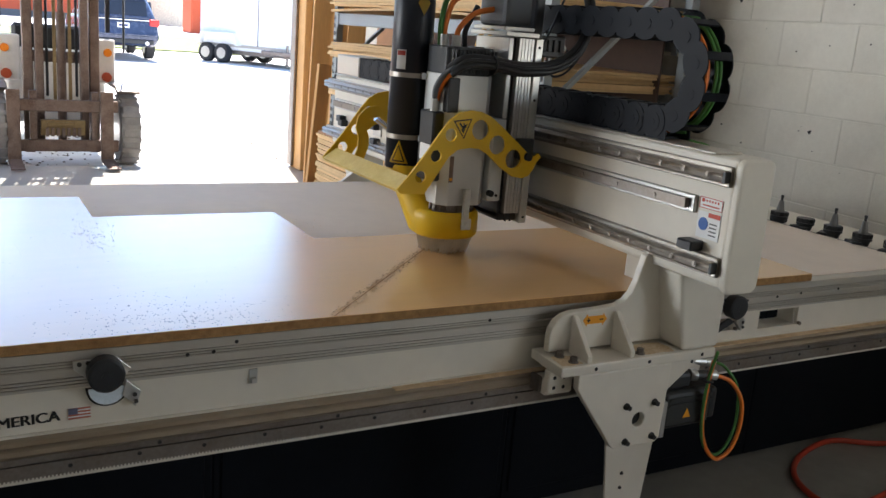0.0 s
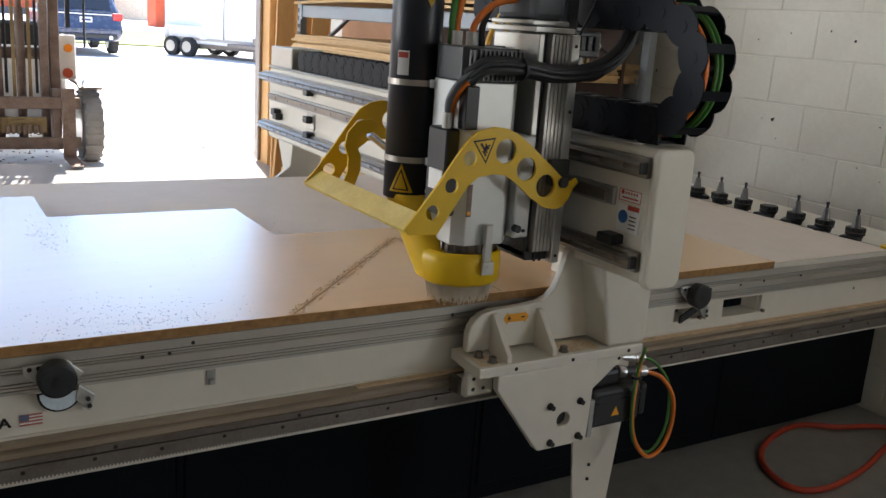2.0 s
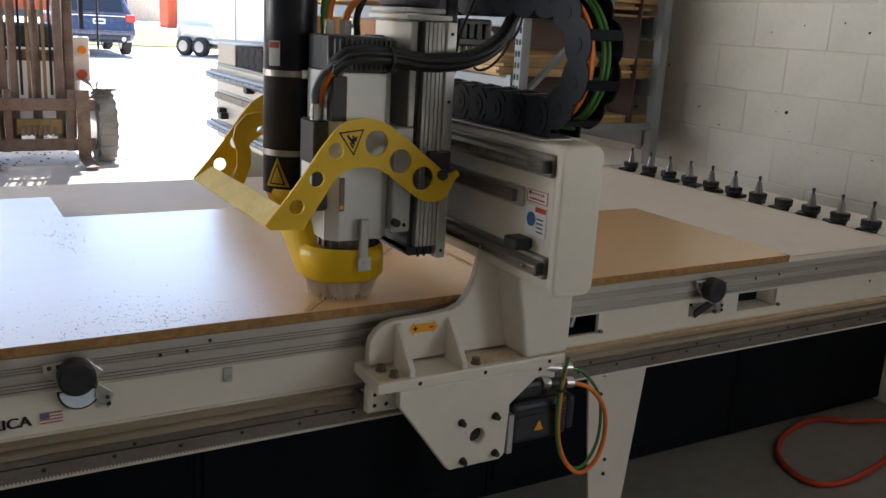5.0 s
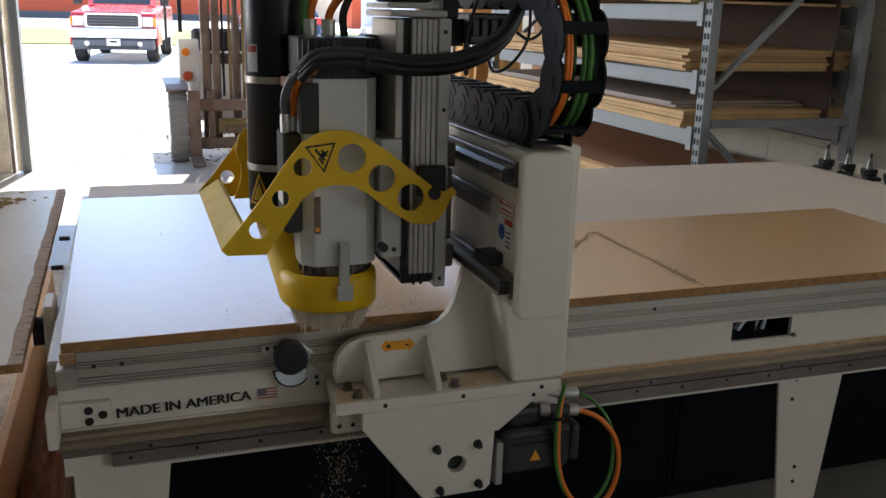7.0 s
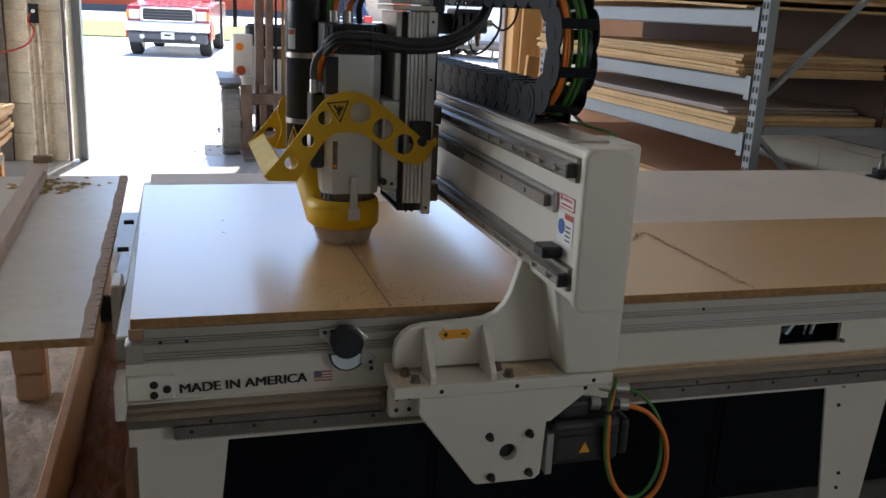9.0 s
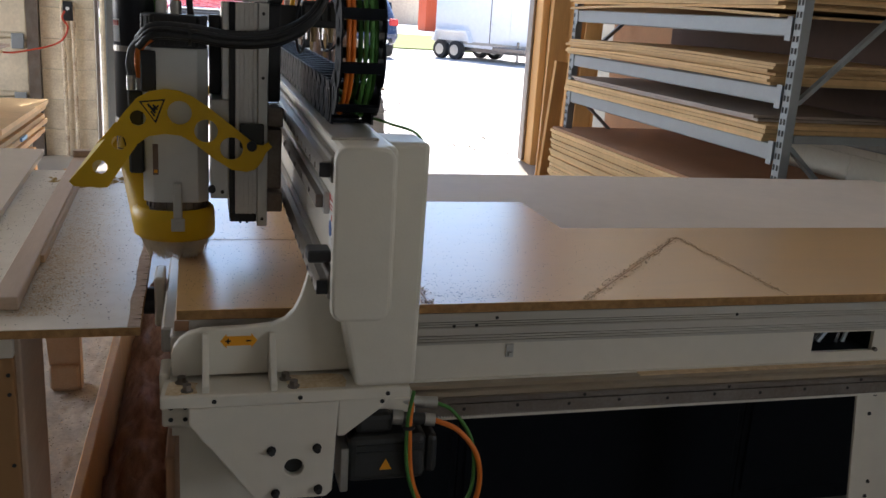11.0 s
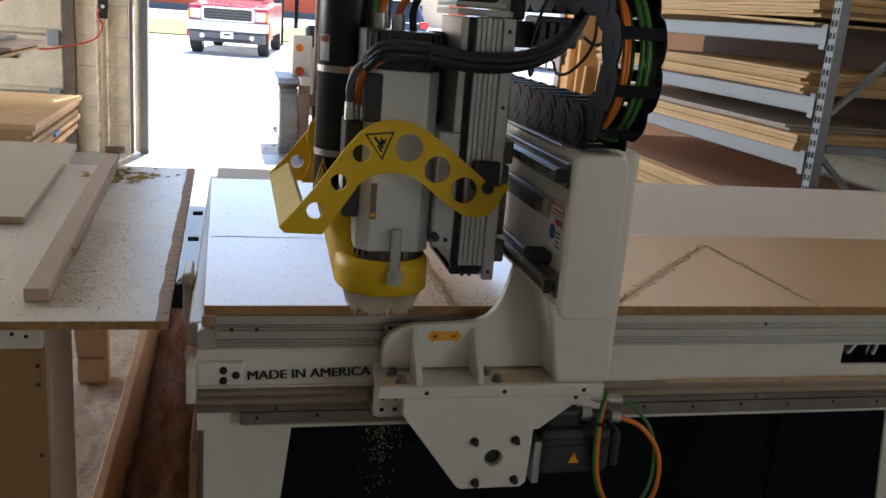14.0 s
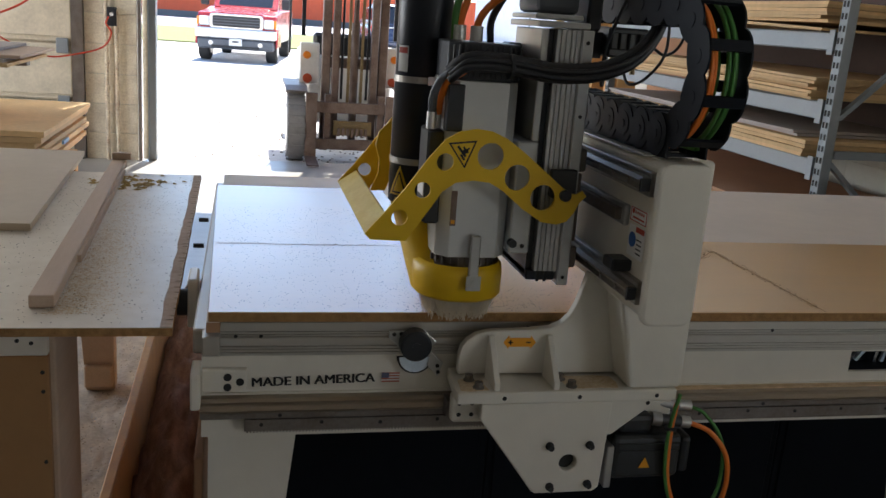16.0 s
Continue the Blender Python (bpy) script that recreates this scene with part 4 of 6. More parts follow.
def spindle_unit(G):
    # extruded slide with grooves down its front and back
    prof = []
    for x in (0.5965, 0.6055, 0.6155, 0.6245):
        prof += [(x, -0.096), (x, -0.089), (x + 0.002, -0.089), (x + 0.002, -0.096)]
    prof = [(0.59, -0.096)] + prof + [(0.634, -0.096), (0.634, 0.11), (0.59, 0.11)]
    Z = part("z_carriage", prism(prof, "z", 1.008, 1.45), ZEXT, G, "ribbed aluminium vertical slide")
    part("side_plate", boxes((0.635, 0.657, -0.102, 0.116, 0.982, 1.452), bevel=0.002), MILLED, Z)
    for z in (0.998, 1.16, 1.30, 1.43):
        part("side_screw", cyls(((0.646, -0.102, z), (0.646, -0.1035, z), 0.0035), n=10), HOLE, Z)
    part("saddle", boxes((0.658, 0.692, -0.03, 0.1, 1.05, 1.185), bevel=0.003), STEEL, Z)
    part("saddle_top", boxes((0.658, 0.69, 0.0, 0.06, 1.24, 1.45), bevel=0.004), BLACK, Z)
    for y in (-0.005, 0.075):
        for z in (1.211, 1.021):
            part("slide_block", boxes((0.658, 0.694, y - 0.034, y + 0.034, z - 0.022, z + 0.022), bevel=0.003), STEEL, Z)
    part("screw_cover", boxes((0.578, 0.5895, -0.08, 0.095, 0.995, 1.45)), BLACK, Z, "black bellows strip")
    part("lower_cap", boxes((0.578, 0.634, -0.088, 0.1, 0.988, 1.0075), bevel=0.002), BLACK, Z)
    for x in (0.598, 0.612):
        part("cap_fin", boxes((x, x + 0.005, -0.091, -0.088, 0.986, 1.007)), HOLE, Z)
    part("slide_plate", boxes((0.538, 0.577, -0.092, 0.085, 1.04, 1.25), bevel=0.003), SPINDLE, Z)
    part("upper_slide", boxes((0.563, 0.577, -0.09, 0.07, 1.2505, 1.45), bevel=0.002), MILLED, Z)
    part("rear_cover", boxes((0.537, 0.5625, 0.02, 0.07, 1.2505, 1.42), bevel=0.003), BLACK, Z)
    part("buffer", cyls(((0.541, -0.092, 1.062), (0.541, -0.106, 1.062), 0.008), n=14), BLACK, Z)
    part("foot_screw", cyls(((0.563, -0.092, 1.055), (0.563, -0.0945, 1.055), 0.004), n=10), HOLE, Z)
    part("clamp_block", prism([(0.598, 1.155), (0.632, 1.14), (0.648, 1.14), (0.648, 1.205), (0.598, 1.205)], "y", -0.119, -0.1045, 0.003), MOTOR, Z)
    part("motor_flange", boxes((0.556, 0.655, -0.085, 0.09, 1.4525, 1.464), bevel=0.002), MILLED, Z)
    part("motor_foot", boxes((0.552, 0.642, -0.08, 0.07, 1.4665, 1.476), bevel=0.002), MILLED, Z)
    part("z_motor", boxes((0.558, 0.638, -0.07, 0.06, 1.4765, 1.66), bevel=0.012, seg=2), ZMOTOR, Z, "slate grey servo motor")
    part("column", boxes((0.66, 0.688, -0.05, 0.06, 1.4505, 1.70), bevel=0.004), BLACK, Z)
    # spindle housing: eight-sided, with black fan cap
    w, q, y0, y1 = 0.067, 0.022, SY - 0.072, SY + 0.068
    oct8 = [(SX - w + q, y0), (SX + w - q, y0), (SX + w, y0 + q), (SX + w, y1 - q), (SX + w - q, y1), (SX - w + q, y1), (SX - w, y1 - q), (SX - w, y0 + q)]
    part("spindle_housing", prism(oct8, "z", 1.03, 1.352, 0.002), SPINDLE, Z, "grey anodised spindle housing")
    bm = prism([((u - SX) * 0.985 + SX, (v - SY) * 0.985 + SY) for u, v in oct8], "z", 1.352, 1.418, 0.003)
    cap = part("fan_cap", bm, BLACK, Z, "black finned fan cap")
    for k in range(13):
        x = SX - 0.06 + 0.01 * k
        part("fin", boxes((x - 0.0018, x + 0.0018, y0 - 0.003, y0 + 0.004, 1.357, 1.412)), BLACK, cap)
    part("rating_plate", boxes((SX - 0.046, SX - 0.035, y0 - 0.0012, y0, 1.09, 1.155)), FORK, Z, "narrow brown rating label")
    part("rating_text", boxes((SX - 0.044, SX - 0.037, y0 - 0.0018, y0 - 0.0012, 1.094, 1.101)), ORANGE, Z)
    part("front_strap", boxes((SX - 0.006, SX + 0.012, y0 - 0.018, y0 - 0.008, 0.975, 1.075), bevel=0.002), MILLED, Z, "thin metal hood strap")
    part("strap_plate", boxes((SX - 0.011, SX + 0.017, y0 - 0.0215, y0 - 0.0185, 0.972, 1.0), bevel=0.001), MILLED, Z)
    part("strap_screw", cyls(((SX + 0.003, y0 - 0.0216, 0.986), (SX + 0.003, y0 - 0.0235, 0.986), 0.006), n=14), MILLED, Z)
    bm = cyls(((SX, SY, 1.0), (SX, SY, 1.03), 0.062), n=32)
    for k in range(26):
        a = 2 * math.pi * k / 26
        box(bm, -0.0022, 0.0022, -0.003, 0.003, 1.012, 1.034, m=Matrix.Translation((SX + 0.063 * math.cos(a), SY + 0.063 * math.sin(a), 0)) @ Matrix.Rotation(a + 1.57, 4, "Z"))
    part("nose_ring", bm, STEEL, Z, "notched steel nose ring")
    part("nose", cyls(((SX, SY, 0.955), (SX, SY, 1.0), 0.05), ((SX, SY, 0.93), (SX, SY, 0.955), 0.028), n=28), BLACK, Z)
    part("cutter", cyls(((SX, SY, 0.897), (SX, SY, 0.93), 0.005), n=12), CHROME, Z, "steel router bit")
    # black junction box at the side, plugs and cables
    part("junction_box", boxes((0.374, 0.404, -0.078, -0.005, 1.09, 1.262), bevel=0.004), BLACK, Z, "black junction box")
    part("side_cover", boxes((0.402, 0.432, y0 - 0.004, y0 + 0.05, 1.262, 1.345), bevel=0.002), BLACK, Z)
    for x, y in ((0.381, -0.062), (0.395, -0.045)):
        part("plug", cyls(((x, y, 1.262), (x, y, 1.292), 0.009), n=14), MILLED, Z, "silver cable plug")
    part("box_label", boxes((0.3725, 0.374, -0.07, -0.02, 1.14, 1.18)), LABEL_WHITE, Z)
    bm = bmesh.new()
    tube(bm, [(0.395, -0.045, 1.285), (0.396, -0.055, 1.315), (0.402, -0.085, 1.35), (0.425, -0.105, 1.372)], 0.0085)
    part("orange_cable", bm, ORANGE_CABLE, Z)
    bm = bmesh.new()
    tube(bm, [(0.381, -0.062, 1.285), (0.378, -0.07, 1.32), (0.39, -0.09, 1.355), (0.42, -0.11, 1.378)], 0.006)
    tube(bm, [(0.386, -0.052, 1.285), (0.384, -0.075, 1.33), (0.398, -0.1, 1.365), (0.43, -0.115, 1.388)], 0.005)
    part("grey_cable", bm, ZMOTOR, Z)
    for dz, dy, r, rib in ((0.0, -0.012, 0.0075, 0.0), (0.014, 0.002, 0.010, 0.12), (-0.006, 0.008, 0.006, 0.0), (0.010, -0.014, 0.0052, 0.0)):
        bm = bmesh.new()
        tube(bm, [(0.40, -0.092 + dy, 1.352 + dz), (0.43, -0.115 + dy, 1.378 + dz), (0.50, -0.125 + dy, 1.379 + dz), (0.58, -0.13 + dy, 1.37 + dz), (0.66, -0.13 + dy, 1.376 + dz), (0.72, -0.13 + dy, 1.402 + dz), (0.76, -0.125 + dy, 1.45 + dz * 0.5), (0.78, -0.115 + dy, 1.52), (0.775, -0.09 + dy, 1.58), (0.75, -0.03, 1.61)], r, steps=14, ribs=rib)
        part("sheathed_cable", bm, BLACK, Z, "black sheathed cable")
    part("cable_tie", cyls(((0.497, -0.128, 1.382), (0.503, -0.128, 1.382), 0.022), n=16), BLACK, Z)
    for pts, m, nm in (([(0.47, 0.01, 1.418), (0.475, 0.01, 1.46), (0.51, 0.0, 1.50), (0.56, -0.01, 1.515)], ORANGE_CABLE, "orange_cable"), ([(0.44, 0.02, 1.418), (0.447, 0.03, 1.47), (0.48, 0.05, 1.53), (0.55, 0.06, 1.55)], ORANGE_CABLE, "orange_cable"), ([(0.5, 0.02, 1.418), (0.5, 0.02, 1.46), (0.53, 0.02, 1.52)], BLACK, "black_cable"), ([(0.432, 0.025, 1.418), (0.435, 0.03, 1.48), (0.47, 0.06, 1.54), (0.55, 0.07, 1.56)], GREEN_CABLE, "green_cable")):
        bm = bmesh.new()
        tube(bm, pts, 0.007)
        part(nm, bm, m, Z)
    for x, y in ((0.47, 0.01), (0.44, 0.02)):
        part("cap_plug", cyls(((x, y, 1.415), (x, y, 1.445), 0.012), n=14), MILLED, Z)
    # pneumatic valves and push-in fittings between the chain's two runs
    valve = part("valve_block", boxes((0.738, 0.822, 0.03, 0.11, 1.405, 1.462), bevel=0.004), BLACK, Z, "black pneumatic valve block")
    for k, x in enumerate((0.748, 0.766, 0.785, 0.805)):
        z = 1.395 - 0.006 * (k % 2)
        part("fitting", cyls(((x, 0.055, 1.406), (x, 0.055, z), 0.0075), ((x, 0.055, z), (x, 0.055, z - 0.016), 0.0055), n=12), BRASS if k % 2 else CHROME, valve, "metal push-in fitting")
        part("coil", boxes((x - 0.007, x + 0.007, 0.022, 0.03, 1.42, 1.452), bevel=0.002), MOTOR, valve)
    part("silencer", cyls(((0.822, 0.06, 1.43), (0.842, 0.06, 1.43), 0.008), n=12), CHROME, valve)
    part("bracket", boxes((0.652, 0.738, 0.062, 0.072, 1.40, 1.45)), MOTOR, Z)
    for pts in ([(0.748, 0.055, 1.38), (0.74, 0.04, 1.352), (0.728, 0.02, 1.36), (0.722, 0.0, 1.42), (0.735, -0.03, 1.50), (0.76, -0.03, 1.56)], [(0.785, 0.055, 1.38), (0.79, 0.03, 1.356), (0.81, 0.0, 1.37), (0.835, -0.02, 1.42), (0.835, -0.02, 1.5)], [(0.842, 0.06, 1.43), (0.87, 0.05, 1.415), (0.895, 0.04, 1.44), (0.90, 0.03, 1.50), (0.88, 0.02, 1.58)]):
        bm = bmesh.new()
        tube(bm, pts, 0.003)
        part("thin_hose", bm, BLACK, Z)
    bm = bmesh.new()
    tube(bm, [(0.72, 0.2, 1.62), (0.71, 0.22, 1.5), (0.70, 0.24, 1.42), (0.72, 0.3, 1.36), (0.74, 0.36, 1.42), (0.75, 0.3, 1.52)], 0.0065)
    part("yellow_hose", bm, YELLOW_HOSE, Z)
    # extraction tube and yellow hood with brush skirt
    px, py = 0.388, 0.09
    part("extraction_tube", cyls(((px, py, 1.10), (px, py, 1.80), 0.052), n=48), PIPE, Z, "thick black extraction tube", smooth=True)
    for z in (1.176, 1.332):
        part("hose_clamp", cyls(((px, py, z), (px, py, z + 0.012), 0.0535), n=40), RAILSTEEL, Z)
        part("clamp_screw", boxes((px + 0.0, px + 0.018, py - 0.066, py - 0.05, z - 0.001, z + 0.015)), CHROME, Z)
    part("tube_screw", cyls(((px + 0.018, py - 0.051, 1.118), (px + 0.018, py - 0.054, 1.118), 0.006), n=12), LABEL_WHITE, Z)
    def on_tube(name, a0, a1, z0, z1, material, label, r=0.0526, shape=None):
        bm = bmesh.new()
        n = 8
        for k in range(n):
            t0, t1 = k / n, (k + 1) / n
            def col(t):
                a = radians(a0 + (a1 - a0) * t)
                lo, hi = (z0, z1) if shape is None else shape(t)
                return [bm.verts.new((px + rr * math.cos(a), py + rr * math.sin(a), z)) for rr, z in ((r, lo), (r, hi))]
            p, q2 = col(t0), col(t1)
            bm.faces.new((p[0], q2[0], q2[1], p[1]))
        bmesh.ops.solidify(bm, geom=bm.faces[:], thickness=0.0006)
        part(name, bm, material, Z, label)
    tri = lambda z0, h: (lambda t: (z0, z0 + 0.001 + h * (1 - abs(2 * t - 1))))
    on_tube("warning_triangle", -164, -108, 0, 0, YELLOW, "yellow warning triangle", 0.0532, tri(1.115, 0.058))
    on_tube("warning_inner", -155, -117, 0, 0, INK, "", 0.0538, tri(1.119, 0.044))
    on_tube("warning_core", -150, -122, 0, 0, YELLOW, "", 0.0544, tri(1.122, 0.034))
    on_tube("white_label", -160, -132, 1.352, 1.40, LABEL_WHITE, "white and red label", 0.0532)
    on_tube("red_label", -158, -134, 1.386, 1.397, LABEL_RED, "", 0.0538)
    on_tube("arrow_sticker", -108, -72, 0, 0, YELLOW, "yellow arrow sticker", 0.0532, lambda t: (1.485 + 0.03 * abs(2 * t - 1), 1.516 + 0.03 * (1 - abs(2 * t - 1))))
    # hood: lofted shell, round the nose and up to the tube
    bm = bmesh.new()
    rings = []
    levels = [(0.942, 0.078, 0.070, SX - 0.004, SY), (0.95, 0.086, 0.080, SX - 0.006, SY), (0.99, 0.088, 0.083, SX - 0.008, SY), (1.006, 0.086, 0.08, SX - 0.008, SY), (1.012, 0.078, 0.074, SX - 0.006, SY)]
    for z, ra, rb, cx, cy in levels:
        rings.append([bm.verts.new((cx + ra * math.cos(2 * math.pi * k / 40), cy + rb * math.sin(2 * math.pi * k / 40), z)) for k in range(40)])
    for a, b in zip(rings, rings[1:]):
        for k in range(40):
            bm.faces.new((a[k], a[(k + 1) % 40], b[(k + 1) % 40], b[k])).smooth = True
    bm.faces.new(rings[0][::-1])
    hood = part("hood", bm, YELLOW, Z, "yellow moulded dust hood")
    bm = bmesh.new()
    rings = []
    for t in range(9):
        u = t / 8
        cx, cy, z = SX - 0.024 + (px - SX + 0.024) * u, SY + 0.012 + (py - SY - 0.012) * u, 0.95 + 0.16 * u
        ra, rb = 0.069 - 0.018 * u, 0.078 - 0.024 * u
        rings.append([bm.verts.new((cx + ra * math.cos(2 * math.pi * k / 32), cy + rb * math.sin(2 * math.pi * k / 32), z)) for k in range(32)])
    for a, b in zip(rings, rings[1:]):
        for k in range(32):
            bm.faces.new((a[k], a[(k + 1) % 32], b[(k + 1) % 32], b[k])).smooth = True
    part("hood_spout", bm, YELLOW, hood)
    rnd = random.Random(4)
    verts, faces = [], []
    for k in range(1300):
        a = rnd.uniform(0, 2 * math.pi)
        r0 = rnd.uniform(0.056, 0.077)
        r1 = r0 - rnd.uniform(0.008, 0.034)
        L, b = rnd.uniform(0.024, 0.05), a + rnd.uniform(-0.2, 0.2)
        x, y = SX - 0.004 + r0 * math.cos(a), SY + r0 * 0.92 * math.sin(a)
        x1, y1 = SX - 0.004 + r1 * math.cos(b), SY + r1 * 0.92 * math.sin(b)
        w, n = 0.0006, len(verts)
        verts += [(x - w, y, 0.944), (x + w, y, 0.944), (x, y + w, 0.944), (x1 - w, y1, 0.946 - L), (x1 + w, y1, 0.946 - L), (x1, y1 + w, 0.946 - L)]
        faces += [(n, n + 1, n + 4, n + 3), (n + 1, n + 2, n + 5, n + 4), (n + 2, n, n + 3, n + 5)]
    me = bpy.data.meshes.new("brush_skirt")
    me.from_pydata(verts, [], faces)
    bm = bmesh.new()
    bm.from_mesh(me)
    bpy.data.meshes.remove(me)
    part("brush_skirt", bm, BRISTLE, hood, "pale bristle skirt")
    spray = bmesh.new()
    for _ in range(900):
        a, r = rnd.uniform(0, 2 * math.pi), 0.04 + abs(rnd.gauss(0, 0.026))
        p = Vector((SX + r * math.cos(a), SY + r * math.sin(a), 0.9015 + abs(rnd.gauss(0, 0.016))))
        q = rnd.uniform(0.0005, 0.0013)
        vs = [spray.verts.new(p + Vector((q * rnd.uniform(-1, 1), q * rnd.uniform(-1, 1), q * rnd.uniform(-1, 1)))) for _ in range(4)]
        for f in ((0, 1, 2), (0, 1, 3), (1, 2, 3), (0, 2, 3)):
            spray.faces.new([vs[i] for i in f])
    part("dust_spray", spray, DUST, hood, "fine dust whirling round the brush")["kind"] = "stuff"
    # yellow guard: two bent plates with round holes, a hook, a bar between
    outline = [(0.262, 1.082), (0.272, 1.072), (0.335, 1.07), (0.372, 1.125), (0.395, 1.16), (0.418, 1.177), (0.45, 1.182), (0.48, 1.179), (0.505, 1.165), (0.545, 1.133), (0.582, 1.11), (0.612, 1.106), (0.63, 1.112), (0.643, 1.128), (0.652, 1.148), (0.664, 1.16), (0.656, 1.17), (0.645, 1.163), (0.63, 1.164), (0.59, 1.196), (0.54, 1.235), (0.505, 1.259), (0.478, 1.27), (0.45, 1.273), (0.42, 1.267), (0.395, 1.252), (0.37, 1.222), (0.33, 1.165), (0.295, 1.12)]
    holes = [(0.322, 1.112, 0.0145), (0.36, 1.162, 0.0145), (0.397, 1.213, 0.0155), (0.478, 1.226, 0.024), (0.53, 1.19, 0.0235), (0.581, 1.155, 0.0235)]
    for yy in (-0.131, 0.352):
        gp = part("guard_plate", prism(outline, "y", yy, yy + 0.006, 0.0, holes), YELLOW, Z, "bent yellow guard plate with round holes")
        part("pivot_bolt", cyls(((0.622, yy - 0.008, 1.161), (0.622, yy + 0.014, 1.161), 0.0105), n=16), BLACK, gp)
    part("guard_hook", prism([(0.33, 1.075), (0.362, 1.075), (0.378, 1.118), (0.378, 1.15), (0.366, 1.175), (0.376, 1.198), (0.41, 1.206), (0.418, 1.222), (0.40, 1.236), (0.366, 1.23), (0.342, 1.205), (0.336, 1.175), (0.346, 1.145), (0.345, 1.115)], "y", 0.30, 0.306, 0.001), YELLOW, Z)
    part("gas_strut", cyls(((0.40, 0.31, 1.2), (0.50, 0.31, 1.13), 0.009), n=14), CHROME, Z)
    part("guard_bar", prism([(0.262, 1.082), (0.272, 1.072), (0.312, 1.1), (0.302, 1.11)], "y", -0.125, 0.352, 0.001), YELLOW_BAR, Z, "pale worn yellow guard bar")
    tx, tz = 0.426, 1.229
    part("warning_triangle", prism([(tx - 0.026, tz + 0.018), (tx + 0.025, tz + 0.024), (tx + 0.006, tz - 0.026)], "y", -0.1316, -0.131), INK, Z, "black-edged hazard triangle")
    part("warning_field", prism([(tx - 0.021, tz + 0.0155), (tx + 0.0205, tz + 0.0205), (tx + 0.0045, tz - 0.0205)], "y", -0.1322, -0.1316), YELLOW, Z)
    mark = bmesh.new()
    for u0, v0, u1, v1, w in ((-0.009, 0.013, 0.006, -0.005, 0.0022), (0.001, 0.012, 0.01, 0.002, 0.0018), (-0.003, -0.001, 0.004, -0.011, 0.0018), (0.003, 0.003, 0.012, 0.0105, 0.0016)):
        d = Vector((u1 - u0, 0, v1 - v0))
        q = Vector((-d.z, 0, d.x)).normalized() * w
        a, b = Vector((tx + u0, 0, tz + v0)), Vector((tx + u1, 0, tz + v1))
        prism([(p.x, p.z) for p in (a - q, b - q, b + q, a + q)], "y", -0.1328, -0.1322, bm=mark)
    cyl(mark, (tx + 0.004, -0.1322, tz + 0.004), (tx + 0.004, -0.1328, tz + 0.004), 0.0042, n=12)
    part("warning_mark", mark, INK, Z)
    return Z


